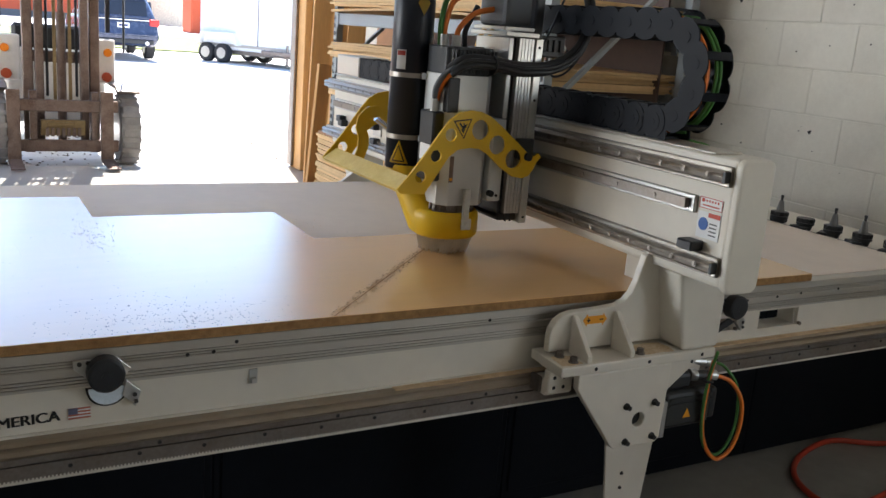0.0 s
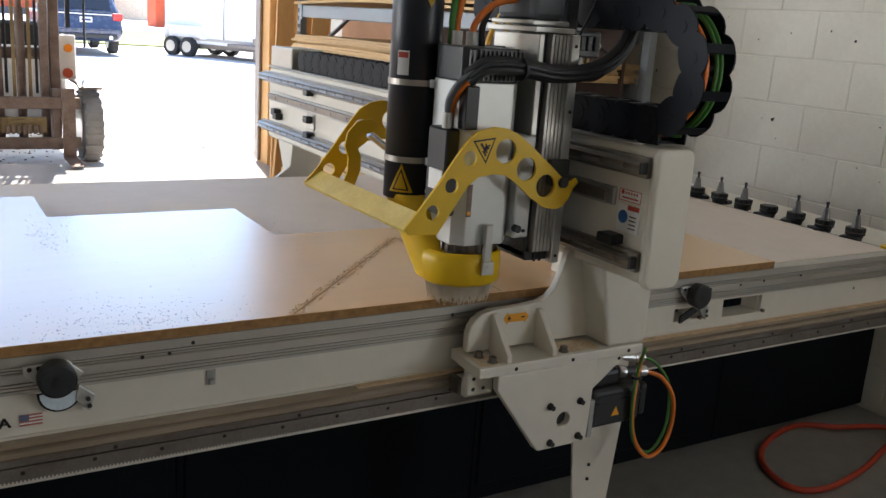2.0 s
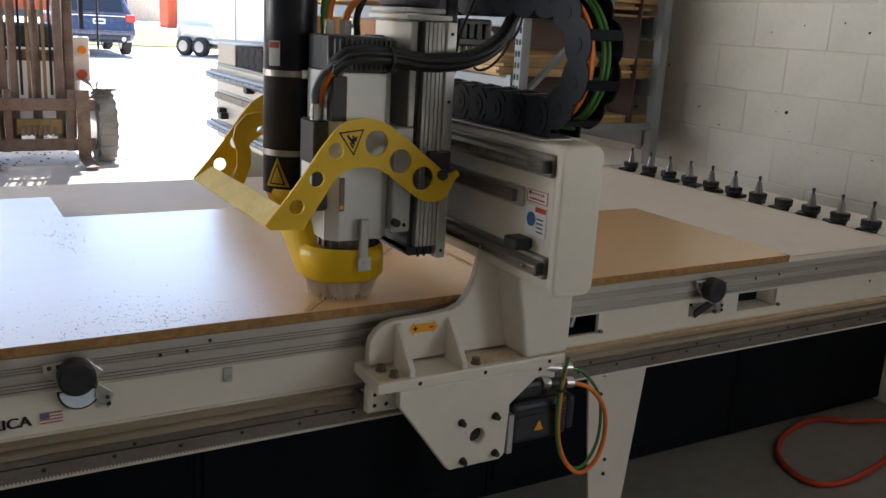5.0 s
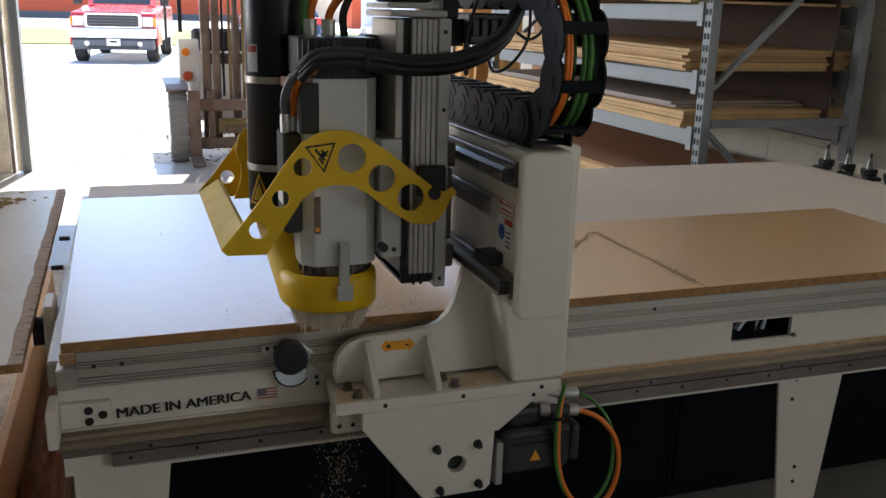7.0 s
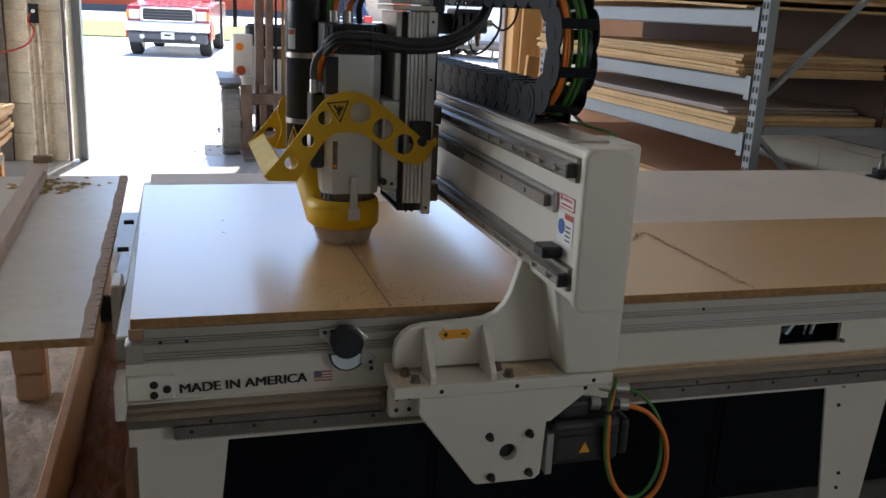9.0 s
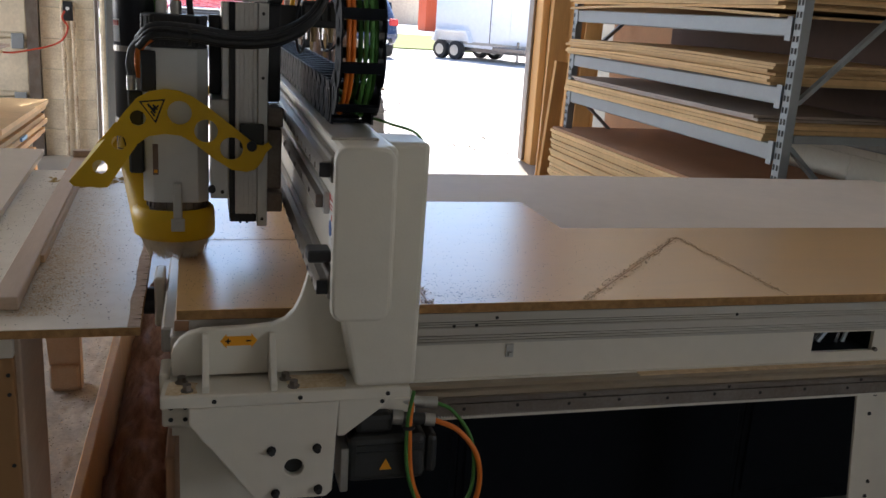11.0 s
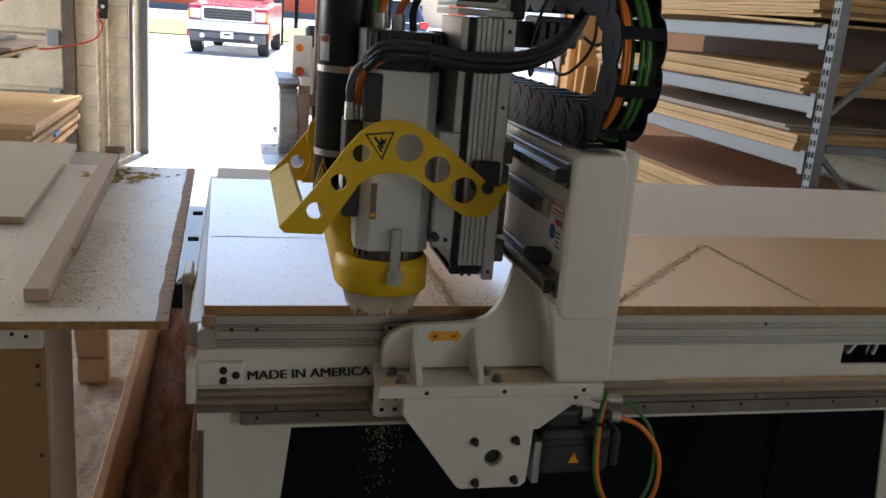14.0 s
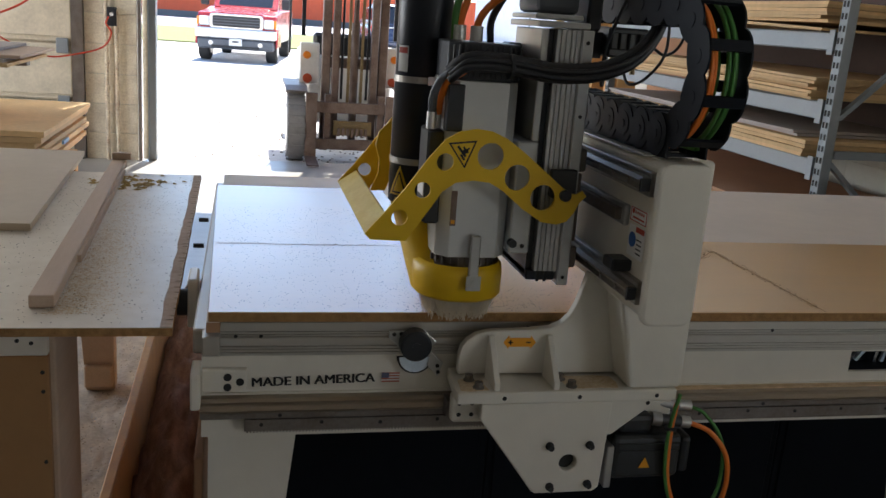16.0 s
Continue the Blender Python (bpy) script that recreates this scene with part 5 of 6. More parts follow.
# ---- sheet rack along the east wall ----
def sheet_rack():
    R = thing("pallet_rack", (3.0, 3.1, 0), "grey galvanised pallet rack with punched uprights", "rack")
    slot = bmesh.new()
    box(slot, -0.001, 0.001, -0.006, 0.006, -0.013, 0.013)
    slot_me = bpy.data.meshes.new("slot")
    slot.to_mesh(slot_me)
    slot.free()
    slot_me.materials.append(HOLE)
    for y in (1.9, 4.42):
        for x in (2.60, 3.44):
            up = part("upright", boxes((x - 0.035, x - 0.031, y - 0.026, y + 0.026, 0, 2.6), (x - 0.031, x + 0.012, y - 0.026, y - 0.022, 0, 2.6), (x - 0.031, x + 0.012, y + 0.022, y + 0.026, 0, 2.6)), RACK, R)
            if x < 3:
                for k in range(34):
                    for dy in (-0.012, 0.012):
                        o = place_mesh("slot", slot_me, (x - 0.0365, y + dy, 0.08 + 0.052 * k), up)
        for z in (0.2, 0.99, 1.95):
            part("brace", boxes((2.63, 3.41, y - 0.012, y + 0.012, z - 0.018, z + 0.018)), RACK, R)
        for z0, z1 in ((1.15, 1.9), (0.95, 0.25)):
            bm = bmesh.new()
            a, b = Vector((2.62, y, z0)), Vector((3.42, y, z1))
            box(bm, -0.016, 0.016, -0.01, 0.01, 0, (b - a).length, m=Matrix.Translation(a) @ (b - a).to_track_quat("Z", "Y").to_matrix().to_4x4())
            part("diagonal", bm, RACK, R)
    for z in (0.93, 1.185, 1.485, 1.9):
        for x in (2.60, 3.44):
            part("beam", boxes((x - 0.04, x - 0.0, 1.935, 4.385, z - 0.045, z + 0.035), bevel=0.006), RACK, R)
            for y in (1.95, 4.37):
                part("beam_end", boxes((x - 0.045, x - 0.04, y - 0.02, y + 0.02, z - 0.062, z + 0.045)), RACK, R)
    # hardboard, drawn on over the near wall to paint in its shade
    part("back_board", boxes((3.32, 3.33, 1.95, 4.4, 0.98, 1.9)), DARK_BACKING, R, "dark hardboard at the back, partly standing in for shade")
    # stacked sheets, each its own board
    rnd = random.Random(7)
    def stack(z, n, thick, material, label, x0=2.545, y0=1.98, ly=2.42, lx=0.92, sag=0.0, jitter=0.02, group=""):
        for k in range(n):
            dx, dy = rnd.uniform(-jitter, jitter), rnd.uniform(-jitter, jitter)
            bm = bmesh.new()
            nn = 8
            rows = []
            for i in range(nn + 1):
                t = i / nn
                drop = -sag * math.sin(math.pi * t) + rnd.uniform(-0.0015, 0.0015)
                rows.append([bm.verts.new((x, y0 + dy + ly * t, z + drop + zz)) for x, zz in ((x0 + dx, 0), (x0 + dx + lx, 0), (x0 + dx + lx, thick), (x0 + dx, thick))])
            for a, b in zip(rows, rows[1:]):
                for q in range(4):
                    bm.faces.new((a[q], a[(q + 1) % 4], b[(q + 1) % 4], b[q]))
            bm.faces.new(rows[0][::-1])
            bm.faces.new(rows[-1])
            single("board", bm, material, label, "board", group, at=(x0 + lx / 2, y0 + ly / 2, z))
            z += thick + 0.0015
        return z
    g = "sheets on the rack"
    z = stack(0.3, 21, 0.0165, PLY, "pale edged board in a low pile", x0=2.50, y0=2.0, ly=2.5, jitter=0.012, group="sheets in the low pile")
    stack(z, 1, 0.0165, MDF, "brown fibreboard sheet on top of the low pile", x0=2.50, y0=2.0, ly=2.5, jitter=0.005, group="sheets in the low pile")
    stack(0.967, 4, 0.017, PLY, "pale plywood sheet on the rack", x0=2.54, jitter=0.012, group=g)
    stack(1.043, 2, 0.012, GREYPLY, "grey faced panel on the rack", x0=2.56, y0=2.12, ly=2.25, group=g)
    stack(1.222, 7, 0.013, PLY, "pale plywood sheet bowed on the rack", x0=2.53, sag=-0.012, jitter=0.022, group=g)
    stack(1.522, 2, 0.006, PLY, "thin curled plywood sheet on the rack", x0=2.52, sag=-0.025, jitter=0.02, group=g)
    stack(1.56, 6, 0.014, PLY, "pale plywood sheet on the rack", x0=2.53, jitter=0.022, group=g)
    single("fibreboard_sheet", boxes((3.468, 3.484, 3.3, 5.7, 0.0, 1.85), bevel=0.002), MDF, "brown fibreboard sheet standing behind the rack", "board", at=(3.476, 4.5, 0))
    for y in (2.1, 3.2, 4.3):
        single("timber_bearer", boxes((2.58, 3.4, y - 0.045, y + 0.045, 0.0, 0.298), bevel=0.004), PINE, "rough timber bearer under the sheet pile", "timber", "bearers", at=(3.0, y, 0))


def lumber():
    """Planks standing on end between the rack and the door."""
    rnd = random.Random(3)
    for k, (x, y, w, d, h, lean) in enumerate(((2.66, 5.0, 0.14, 0.04, 2.9, 1.2), (2.86, 5.15, 0.09, 0.04, 2.6, 2.0), (2.98, 5.25, 0.14, 0.035, 3.0, 0.5), (2.55, 4.75, 0.10, 0.04, 1.15, 4.0), (3.15, 5.5, 0.15, 0.04, 3.0, 1.0), (3.32, 5.8, 0.14, 0.04, 3.1, 0.3), (2.74, 4.62, 0.12, 0.02, 1.6, 2.5), (3.36, 6.8, 0.14, 0.04, 3.2, 0.2), (3.5, 6.82, 0.12, 0.04, 3.0, 0.6))):
        m = pose(x, y, 0.0, 0, lean, rnd.uniform(-20, 20))
        bm = bmesh.new()
        box(bm, -w / 2, w / 2, -d / 2, d / 2, 0.0, h, bevel=0.004)
        ob = single("plank", bm, PINE, "yellow pine plank standing on end by the door", "timber", "standing planks")
        ob.matrix_basis = m


# ---- side bench, sawdust trough, left-hand stacks ----
def side_bench():
    B = thing("side_bench", (-0.5, 0.8, 0), "scuffed white side table with a chipped edge", "table")
    rnd = random.Random(11)
    right = []
    for k in range(32):
        t = k / 31
        right.append((-0.066 - 0.018 * t - (0.0018 * rnd.random() if 0 < k < 31 else 0), 0.028 + 1.56 * t))
    out = [(-1.35, 0.028)] + right + [(-1.35, 1.588)]
    part("tabletop", prism(out, "z", 0.8585, 0.86, 0.0004, seg=1), TABLETOP, B, "worn white laminate tabletop")
    part("tabletop_core", prism(out, "z", 0.8425, 0.8585), PARTICLE, B, "brown chipboard core")
    part("chipped_edge", prism([(x - 0.021 - 0.005 * rnd.random(), y) for x, y in right[::-1]] + [(x - 0.0005, y) for x, y in right], "z", 0.8602, 0.8612), RAWEDGE, B, "band of chipped bare chipboard")
    for k in range(34):
        t = (k + rnd.uniform(0.2, 0.8)) / 34
        x, y, w = -0.0665 - 0.018 * t, 0.03 + 1.55 * t, rnd.uniform(0.004, 0.016)
        part("chip_notch", prism([(x, y), (x, y + 0.004), (x - w, y + 0.003), (x - w, y + 0.0012)], "z", 0.8613, 0.8617), CHIP, B)
    part("crossbeam", boxes((-1.3, -0.36, 1.52, 1.585, 0.77, 0.842), bevel=0.004), PALEWOOD, B)
    bm = bmesh.new()
    box(bm, -0.5, 0.5, -0.5, 0.5, 0, 1)
    for v in bm.verts:
        top = v.co.z > 0.5
        v.co = Vector((-0.452 + v.co.x * (0.145 if top else 0.1), (1.55 if top else 1.735) + v.co.y * 0.07, 0.842 if top else 0.0))
    part("leg", bm, PALEWOOD, B)
    part("foot_block", boxes((-0.505, -0.405, 1.655, 1.685, 0.03, 0.12), bevel=0.006), PALEWOOD, B)
    part("leg", boxes((-1.3, -1.2, 1.5, 1.6, 0, 0.842), bevel=0.004), PINE, B)
    C = thing("bench_cabinet", (-0.8, 0.4, 0), "brown fronted cabinet under the side table", "cabinet")
    part("body", boxes((-1.3, -0.292, 0.13, 0.36, 0.0, 0.838), bevel=0.003), PALEWOOD, C)
    part("front", boxes((-1.3, -0.302, 0.112, 0.13, 0.0, 0.772), bevel=0.002), BENCH, C, "brown veneer front")
    part("top_rail", boxes((-1.3, -0.302, 0.108, 0.13, 0.774, 0.832), bevel=0.002), TABLETOP, C, "white rail with screws")
    for x, z in ((-0.33, 0.80), (-0.355, 0.805), (-0.40, 0.80), (-0.42, 0.812), (-0.312, 0.70), (-0.312, 0.55), (-0.312, 0.4), (-0.312, 0.74)):
        part("screw", cyls(((x, 0.108, z), (x, 0.1065, z), 0.004), n=10), HOLE, C)
    # guide batten and offcut sheet on top
    bm = bmesh.new()
    a, b = Vector((-0.315, 0.135, 0.861)), Vector((-0.372, 1.72, 0.861))
    L = (b - a).length
    box(bm, -0.023, 0.023, 0, L, 0, 0.026, bevel=0.002)
    box(bm, 0.0232, 0.031, 0.32, L - 0.15, 0, 0.018)
    box(bm, -0.023, 0.04, L - 0.03, L, 0.0265, 0.05, bevel=0.002)
    ob = single("batten", bm, PALEWOOD, "long flat wooden batten lying on the side table", "timber")
    ob.matrix_basis = pose(*a, 0, 0, math.degrees(math.atan2(-(b - a).x, (b - a).y)))
    bm = bmesh.new()
    prism([(-1.3, 0.74), (-0.462, 0.74), (-0.52, 1.9), (-1.3, 1.9)], "z", 0.8612, 0.880, bm=bm)
    single("offcut_sheet", bm, OFFCUT, "pale tan offcut sheet lying on the side table", "board", at=(-0.9, 1.3, 0.8612))
    # trough board, sawdust heap, box under the table
    single("trough_board", boxes((-0.262, -0.236, 0.3, 2.6, 0.0, 0.3), bevel=0.003), PINE, "long wooden board on edge beside the router", "timber", at=(-0.25, 1.4, 0))
    single("end_sheet", boxes((-0.03, -0.012, 0.10, 1.4, 0.0, 0.55), bevel=0.003), MDF, "fibreboard panel against the router's end", "board", at=(-0.02, 0.7, 0))
    bm = bmesh.new()
    nx, ny = 14, 60
    V = [[bm.verts.new((-0.235 + 0.2 * i / nx, 0.2 + 2.3 * j / ny, 0.06 + 0.14 * math.sin(math.pi * (i + 1) / (nx + 3)) + 0.05 * noise.noise((i * 0.4, j * 0.35, 0)) + 0.02 * noise.noise((i * 1.7, j * 1.6, 3)))) for j in range(ny + 1)] for i in range(nx + 1)]
    for i in range(nx):
        for j in range(ny):
            bm.faces.new((V[i][j], V[i + 1][j], V[i + 1][j + 1], V[i][j + 1])).smooth = True
    bm2 = part("sawdust_heap", bm, REDDUST)
    tagged(bm2, "reddish brown sawdust heaped in the trough", "sawdust", kind="stuff")


def left_stacks():
    rnd = random.Random(21)
    z = 0.36
    for k in range(8):
        dx, dy = rnd.uniform(-0.015, 0.015), rnd.uniform(-0.015, 0.015)
        single("mdf_sheet", boxes((-2.6 + dx, -1.13 + dx * 2 + 0.004 * k, 4.0 + dy, 5.65 + dy, z, z + 0.0335), bevel=0.001), PLY, "pale tan fibreboard sheet in a stack", "board", "stacked fibreboard", at=(-1.8, 4.6, z))
        z += 0.0352
    for i, (x, y) in enumerate(((-1.3, 4.1), (-1.3, 5.1), (-2.3, 4.6))):
        single("bearer", boxes((x - 0.2, x + 0.2, y - 0.05, y + 0.05, 0, 0.358), bevel=0.004), PINE, "timber bearer under the fibreboard stack", "timber", "stack bearers", at=(x, y, 0))
    single("blue_tape", boxes((-1.074, -1.06, 4.45, 4.62, 0.50, 0.522)), TAPE, "strip of blue tape on the stack", "tape", at=(-1.067, 4.5, 0.50))
    for x, y, a, z0, ln in ((-0.92, 4.4, 8, 0.0, 1.5), (-0.82, 4.55, 14, 0.0, 1.3), (-0.9, 4.5, 5, 0.055, 1.4), (-0.75, 4.7, 22, 0.0, 0.9)):
        bm = bmesh.new()
        box(bm, -0.045, 0.045, -ln / 2, ln / 2, 0, 0.05, bevel=0.003)
        ob = single("scrap_timber", bm, PINE, "pine offcut lying beside the stack", "timber", "floor offcuts")
        ob.matrix_basis = pose(x, y + 0.5, z0, 0, 0, a)
    S = thing("wall_shelf", (-1.9, 4.4, 0), "rough timber shelf holding board offcuts", "shelf")
    for y in (4.1, 4.9):
        part("shelf_arm", boxes((-2.6, -1.36, y, y + 0.1, 0.945, 1.0), bevel=0.004), STEEL, S)
    for y in (4.1, 4.9):
        part("shelf_post", boxes((-2.6, -2.5, y, y + 0.1, 0, 2.0)), STEEL, S)
    for k, (x1, m) in enumerate(((-1.27, PLY), (-1.3, GREYPLY), (-1.22, PALEWOOD), (-1.4, GREYPLY))):
        single("offcut_board", boxes((-2.5, x1, 4.0 + 0.05 * k, 5.1, 1.0015 + 0.022 * k, 1.021 + 0.022 * k), bevel=0.001), m, "board offcut on the wall shelf", "board", "shelf offcuts", at=(-1.8, 4.5, 1.0 + 0.022 * k))
    # conduits with a switch box on the pier, and red air hoses
    P = thing("conduit", (-1.12, 6.86, 0), "cream painted electrical conduits on the pier", "conduit")
    for x in (-1.13, -1.045):
        part("pipe", cyls(((x, 6.865, 0.0), (x, 6.865, 1.32 if x > -1.1 else 3.0), 0.017), n=14), PIPEPAINT, P)
        for z in (0.62, 0.85, 1.12):
            part("coupling", cyls(((x, 6.865, z), (x, 6.865, z + 0.05), 0.022), n=14), PIPEPAINT, P)
    part("switch_box", boxes((-1.12, -1.04, 6.83, 6.89, 1.18, 1.34), bevel=0.006), BLACK, P, "black switch box")
    part("switch", cyls(((-1.08, 6.83, 1.28), (-1.08, 6.82, 1.28), 0.016), n=16), LABEL_WHITE, P)
    bm = bmesh.new()
    tube(bm, [(-2.2, 6.6, 1.25), (-1.9, 6.62, 1.02), (-1.6, 6.7, 0.9), (-1.35, 6.78, 0.93), (-1.15, 6.8, 1.0), (-1.08, 6.8, 1.12), (-1.12, 6.79, 1.2), (-1.1, 6.8, 1.26)], 0.008)
    tube(bm, [(-2.4, 6.4, 1.1), (-2.0, 6.5, 1.2), (-1.7, 6.55, 1.35), (-1.55, 6.6, 1.55)], 0.009)
    single("air_hose", bm, RED_HOSE, "thin red air hose hanging across the wall", "hose", at=(-1.1, 6.8, 0.9))


def floor_hose():
    bm = bmesh.new()
    tube(bm, [(4.0 - 0.5, 0.30, 0.012), (3.3, 0.24, 0.012), (3.05, 0.165, 0.012), (2.80, 0.135, 0.012), (2.70, 0.2, 0.012), (2.76, 0.36, 0.012), (2.92, 0.47, 0.012), (3.15, 0.52, 0.012), (3.3, 0.44, 0.014), (3.42, 0.36, 0.03), (3.55, 0.3, 0.012)], 0.011)
    single("floor_hose", bm, RED_HOSE, "orange red air hose looped on the concrete floor", "hose", at=(3.0, 0.3, 0))


# ---- outdoors ----
def wheel(parent, x, y, z, r, w, rim=True, tyre=None, axis="x"):
    a = Vector((w / 2, 0, 0)) if axis == "x" else Vector((0, w / 2, 0))
    c = Vector((x, y, z))
    bm = bmesh.new()
    cyl(bm, c - a * 0.8, c + a * 0.8, r, n=32)
    cyl(bm, c - a, c + a, r * 0.9, n=32)
    t = part("wheel", bm, tyre or TYRE, parent)
    if rim:
        part("rim", cyls((c - a * 1.06, c + a * 1.06, r * 0.58), n=24), MILLED, t)


def pickup():
    T = thing("pickup_truck", (0, 25.0, 0), "red and white heavy pickup truck parked on the gravel", "truck")
    side = [(22.75, 0.62), (22.62, 0.75), (22.6, 1.08), (22.7, 1.22), (24.0, 1.3), (24.55, 1.36), (28.1, 1.36), (28.1, 0.62)]
    part("body", prism(side, "x", -1.0, 1.0, 0.06, seg=3), CAR_RED, T)
    part("hood_panel", prism([(22.68, 1.185), (24.0, 1.285), (24.4, 1.34), (24.4, 1.37), (23.9, 1.33), (22.7, 1.235)], "x", -0.66, 0.66, 0.02), CAR_RED, T)
    part("cab", prism([(24.35, 1.34), (25.05, 1.95), (26.4, 1.97), (26.9, 1.36)], "x", -0.86, 0.86, 0.05, seg=3), CAR_RED, T)
    part("windscreen", prism([(24.46, 1.405), (24.98, 1.89), (24.96, 1.905), (24.43, 1.415)], "x", -0.72, 0.72), GLASS, T)
    part("lower_panel", boxes((-1.012, 1.012, 23.0, 28.05, 0.5, 0.78), bevel=0.03), CAR_WHITE, T)
    part("bumper", boxes((-1.02, 1.02, 22.42, 22.7, 0.6, 0.84), bevel=0.05, seg=3), CAR_WHITE, T, "bright front bumper")
    part("valance", boxes((-0.96, 0.96, 22.44, 22.75, 0.32, 0.58), bevel=0.04), ZMOTOR, T)
    part("air_intake", boxes((-0.6, 0.6, 22.425, 22.45, 0.36, 0.42), bevel=0.01), BLACK, T)
    part("front_plate", boxes((-0.16, 0.16, 22.395, 22.44, 0.42, 0.59), bevel=0.005), LABEL_WHITE, T, "white front plate")
    part("plate_mark", boxes((-0.08, 0.08, 22.39, 22.396, 0.50, 0.54)), INK, T)
    g = part("grille_surround", prism(rounded(-0.68, 0.68, 0.83, 1.2, 0.08), "y", 22.545, 22.62, 0.02), CHROME, T, "chrome grille surround")
    part("grille", prism(rounded(-0.6, 0.6, 0.88, 1.15, 0.05), "y", 22.535, 22.56), BLACK, g)
    for z in (0.945, 1.015, 1.085):
        part("grille_bar", boxes((-0.59, 0.59, 22.525, 22.54, z - 0.009, z + 0.009)), ZMOTOR, g)
    for s in (-1, 1):
        part("headlight", boxes((s * 0.69, s * 0.94, 22.545, 22.64, 0.88, 1.12), bevel=0.02), LAMP, T, "clear headlight")
        part("indicator", boxes((s * 0.94, s * 1.0, 22.56, 22.7, 0.9, 1.1), bevel=0.01), AMBER, T, "amber side lamp")
        part("fog_lamp", cyls(((s * 0.62, 22.44, 0.47), (s * 0.62, 22.425, 0.47), 0.06), n=16), LAMP, T)
        part("mirror", boxes((s * 0.98, s * 1.2, 24.35, 24.45, 1.38, 1.68), bevel=0.03), BLACK, T)
        part("fender_flare", prism([(23.0 + 0.52 * math.cos(radians(q)) + 0.15, 0.42 + 0.52 * math.sin(radians(q))) for q in range(0, 181, 15)], "x", s * 0.99, s * 1.04, 0.01), CAR_RED, T)
        wheel(T, s * 0.86, 23.2, 0.4, 0.4, 0.28)
        wheel(T, s * 0.86, 27.0, 0.4, 0.4, 0.28)
    T.matrix_basis = pose(0.13, 24.9, -0.03, 0, 0, -7)


def loft_body(levels, corner=0.2, n=4):
    """A car body as a stack of rounded rectangles: (z, half width, rear y, front y)."""
    bm = bmesh.new()
    rings = []
    for z, w, ya, yb in levels:
        r = min(corner, w * 0.4)
        rings.append([bm.verts.new((u, v, z)) for u, v in rounded(-w, w, ya, yb, r, n)])
    for a, b in zip(rings, rings[1:]):
        for k in range(len(a)):
            bm.faces.new((a[k], a[(k + 1) % len(a)], b[(k + 1) % len(a)], b[k])).smooth = True
    bm.faces.new(rings[0][::-1])
    bm.faces.new(rings[-1])
    return bm


def suv():
    T = thing("blue_suv", (4.6, 27.3, 0), "dark blue sport utility car parked tail to the workshop", "car")
    cx = 4.6

    def at(bm):
        bmesh.ops.translate(bm, verts=bm.verts, vec=(cx, 0, 0))
        return bm
    part("body", at(loft_body([(0.36, 0.86, 25.15, 29.5), (0.45, 0.94, 25.0, 29.72), (0.62, 0.985, 24.92, 29.78), (0.72, 0.985, 24.95, 29.78), (0.85, 0.975, 25.0, 29.7), (1.02, 0.97, 25.02, 29.5), (1.1, 0.94, 25.05, 29.2)])), CAR_BLUE, T, smooth=False)
    part("cabin", at(loft_body([(1.09, 0.93, 25.06, 28.75), (1.2, 0.9, 25.12, 28.55), (1.45, 0.82, 25.28, 28.1), (1.64, 0.74, 25.4, 27.75), (1.72, 0.68, 25.5, 27.5), (1.75, 0.55, 25.7, 27.2)])), CAR_BLUE, T)
    part("rear_window", prism([(25.13, 1.2), (25.37, 1.6), (25.34, 1.61), (25.09, 1.21)], "x", cx - 0.66, cx + 0.66, 0.008), GLASS, T)
    for s in (-1, 1):
        part("side_window", prism([(25.5, 1.22), (28.2, 1.22), (27.7, 1.6), (25.75, 1.6)], "x", cx + s * 0.80, cx + s * 0.885, 0.01), GLASS, T)
        part("roof_rail", boxes((cx + s * 0.6, cx + s * 0.64, 25.7, 27.5, 1.75, 1.79), bevel=0.01), BLACK, T)
        part("tail_light", boxes((cx + s * 0.70, cx + s * 0.972, 24.985, 25.22, 0.93, 1.13), bevel=0.04, seg=2), TAIL, T, "red tail light")
        part("exhaust_tip", cyls(((cx + s * 0.62, 24.88, 0.47), (cx + s * 0.62, 25.0, 0.47), 0.055), n=16), CHROME, T)
        wheel(T, cx + s * 0.84, 25.9, 0.36, 0.36, 0.25)
        wheel(T, cx + s * 0.84, 28.8, 0.36, 0.36, 0.25)
    part("spoiler", boxes((cx - 0.66, cx + 0.66, 25.3, 25.5, 1.66, 1.7), bevel=0.015), CAR_BLUE, T)
    part("chrome_strip", boxes((cx - 0.70, cx + 0.70, 24.985, 25.03, 1.06, 1.095), bevel=0.008), CHROME, T, "bright strip across the tail")
    part("bumper_insert", boxes((cx - 0.8, cx + 0.8, 24.905, 24.95, 0.44, 0.56), bevel=0.012), BLACK, T)
    part("bumper_step", boxes((cx - 0.88, cx + 0.88, 24.89, 24.99, 0.66, 0.71), bevel=0.015), CAR_BLUE, T)
    part("number_plate", boxes((cx - 0.16, cx + 0.16, 24.97, 25.0, 0.86, 1.0)), LABEL_WHITE, T)
    part("plate_bar", boxes((cx - 0.12, cx + 0.12, 24.96, 24.971, 0.9, 0.955)), FLAG_BLUE, T)


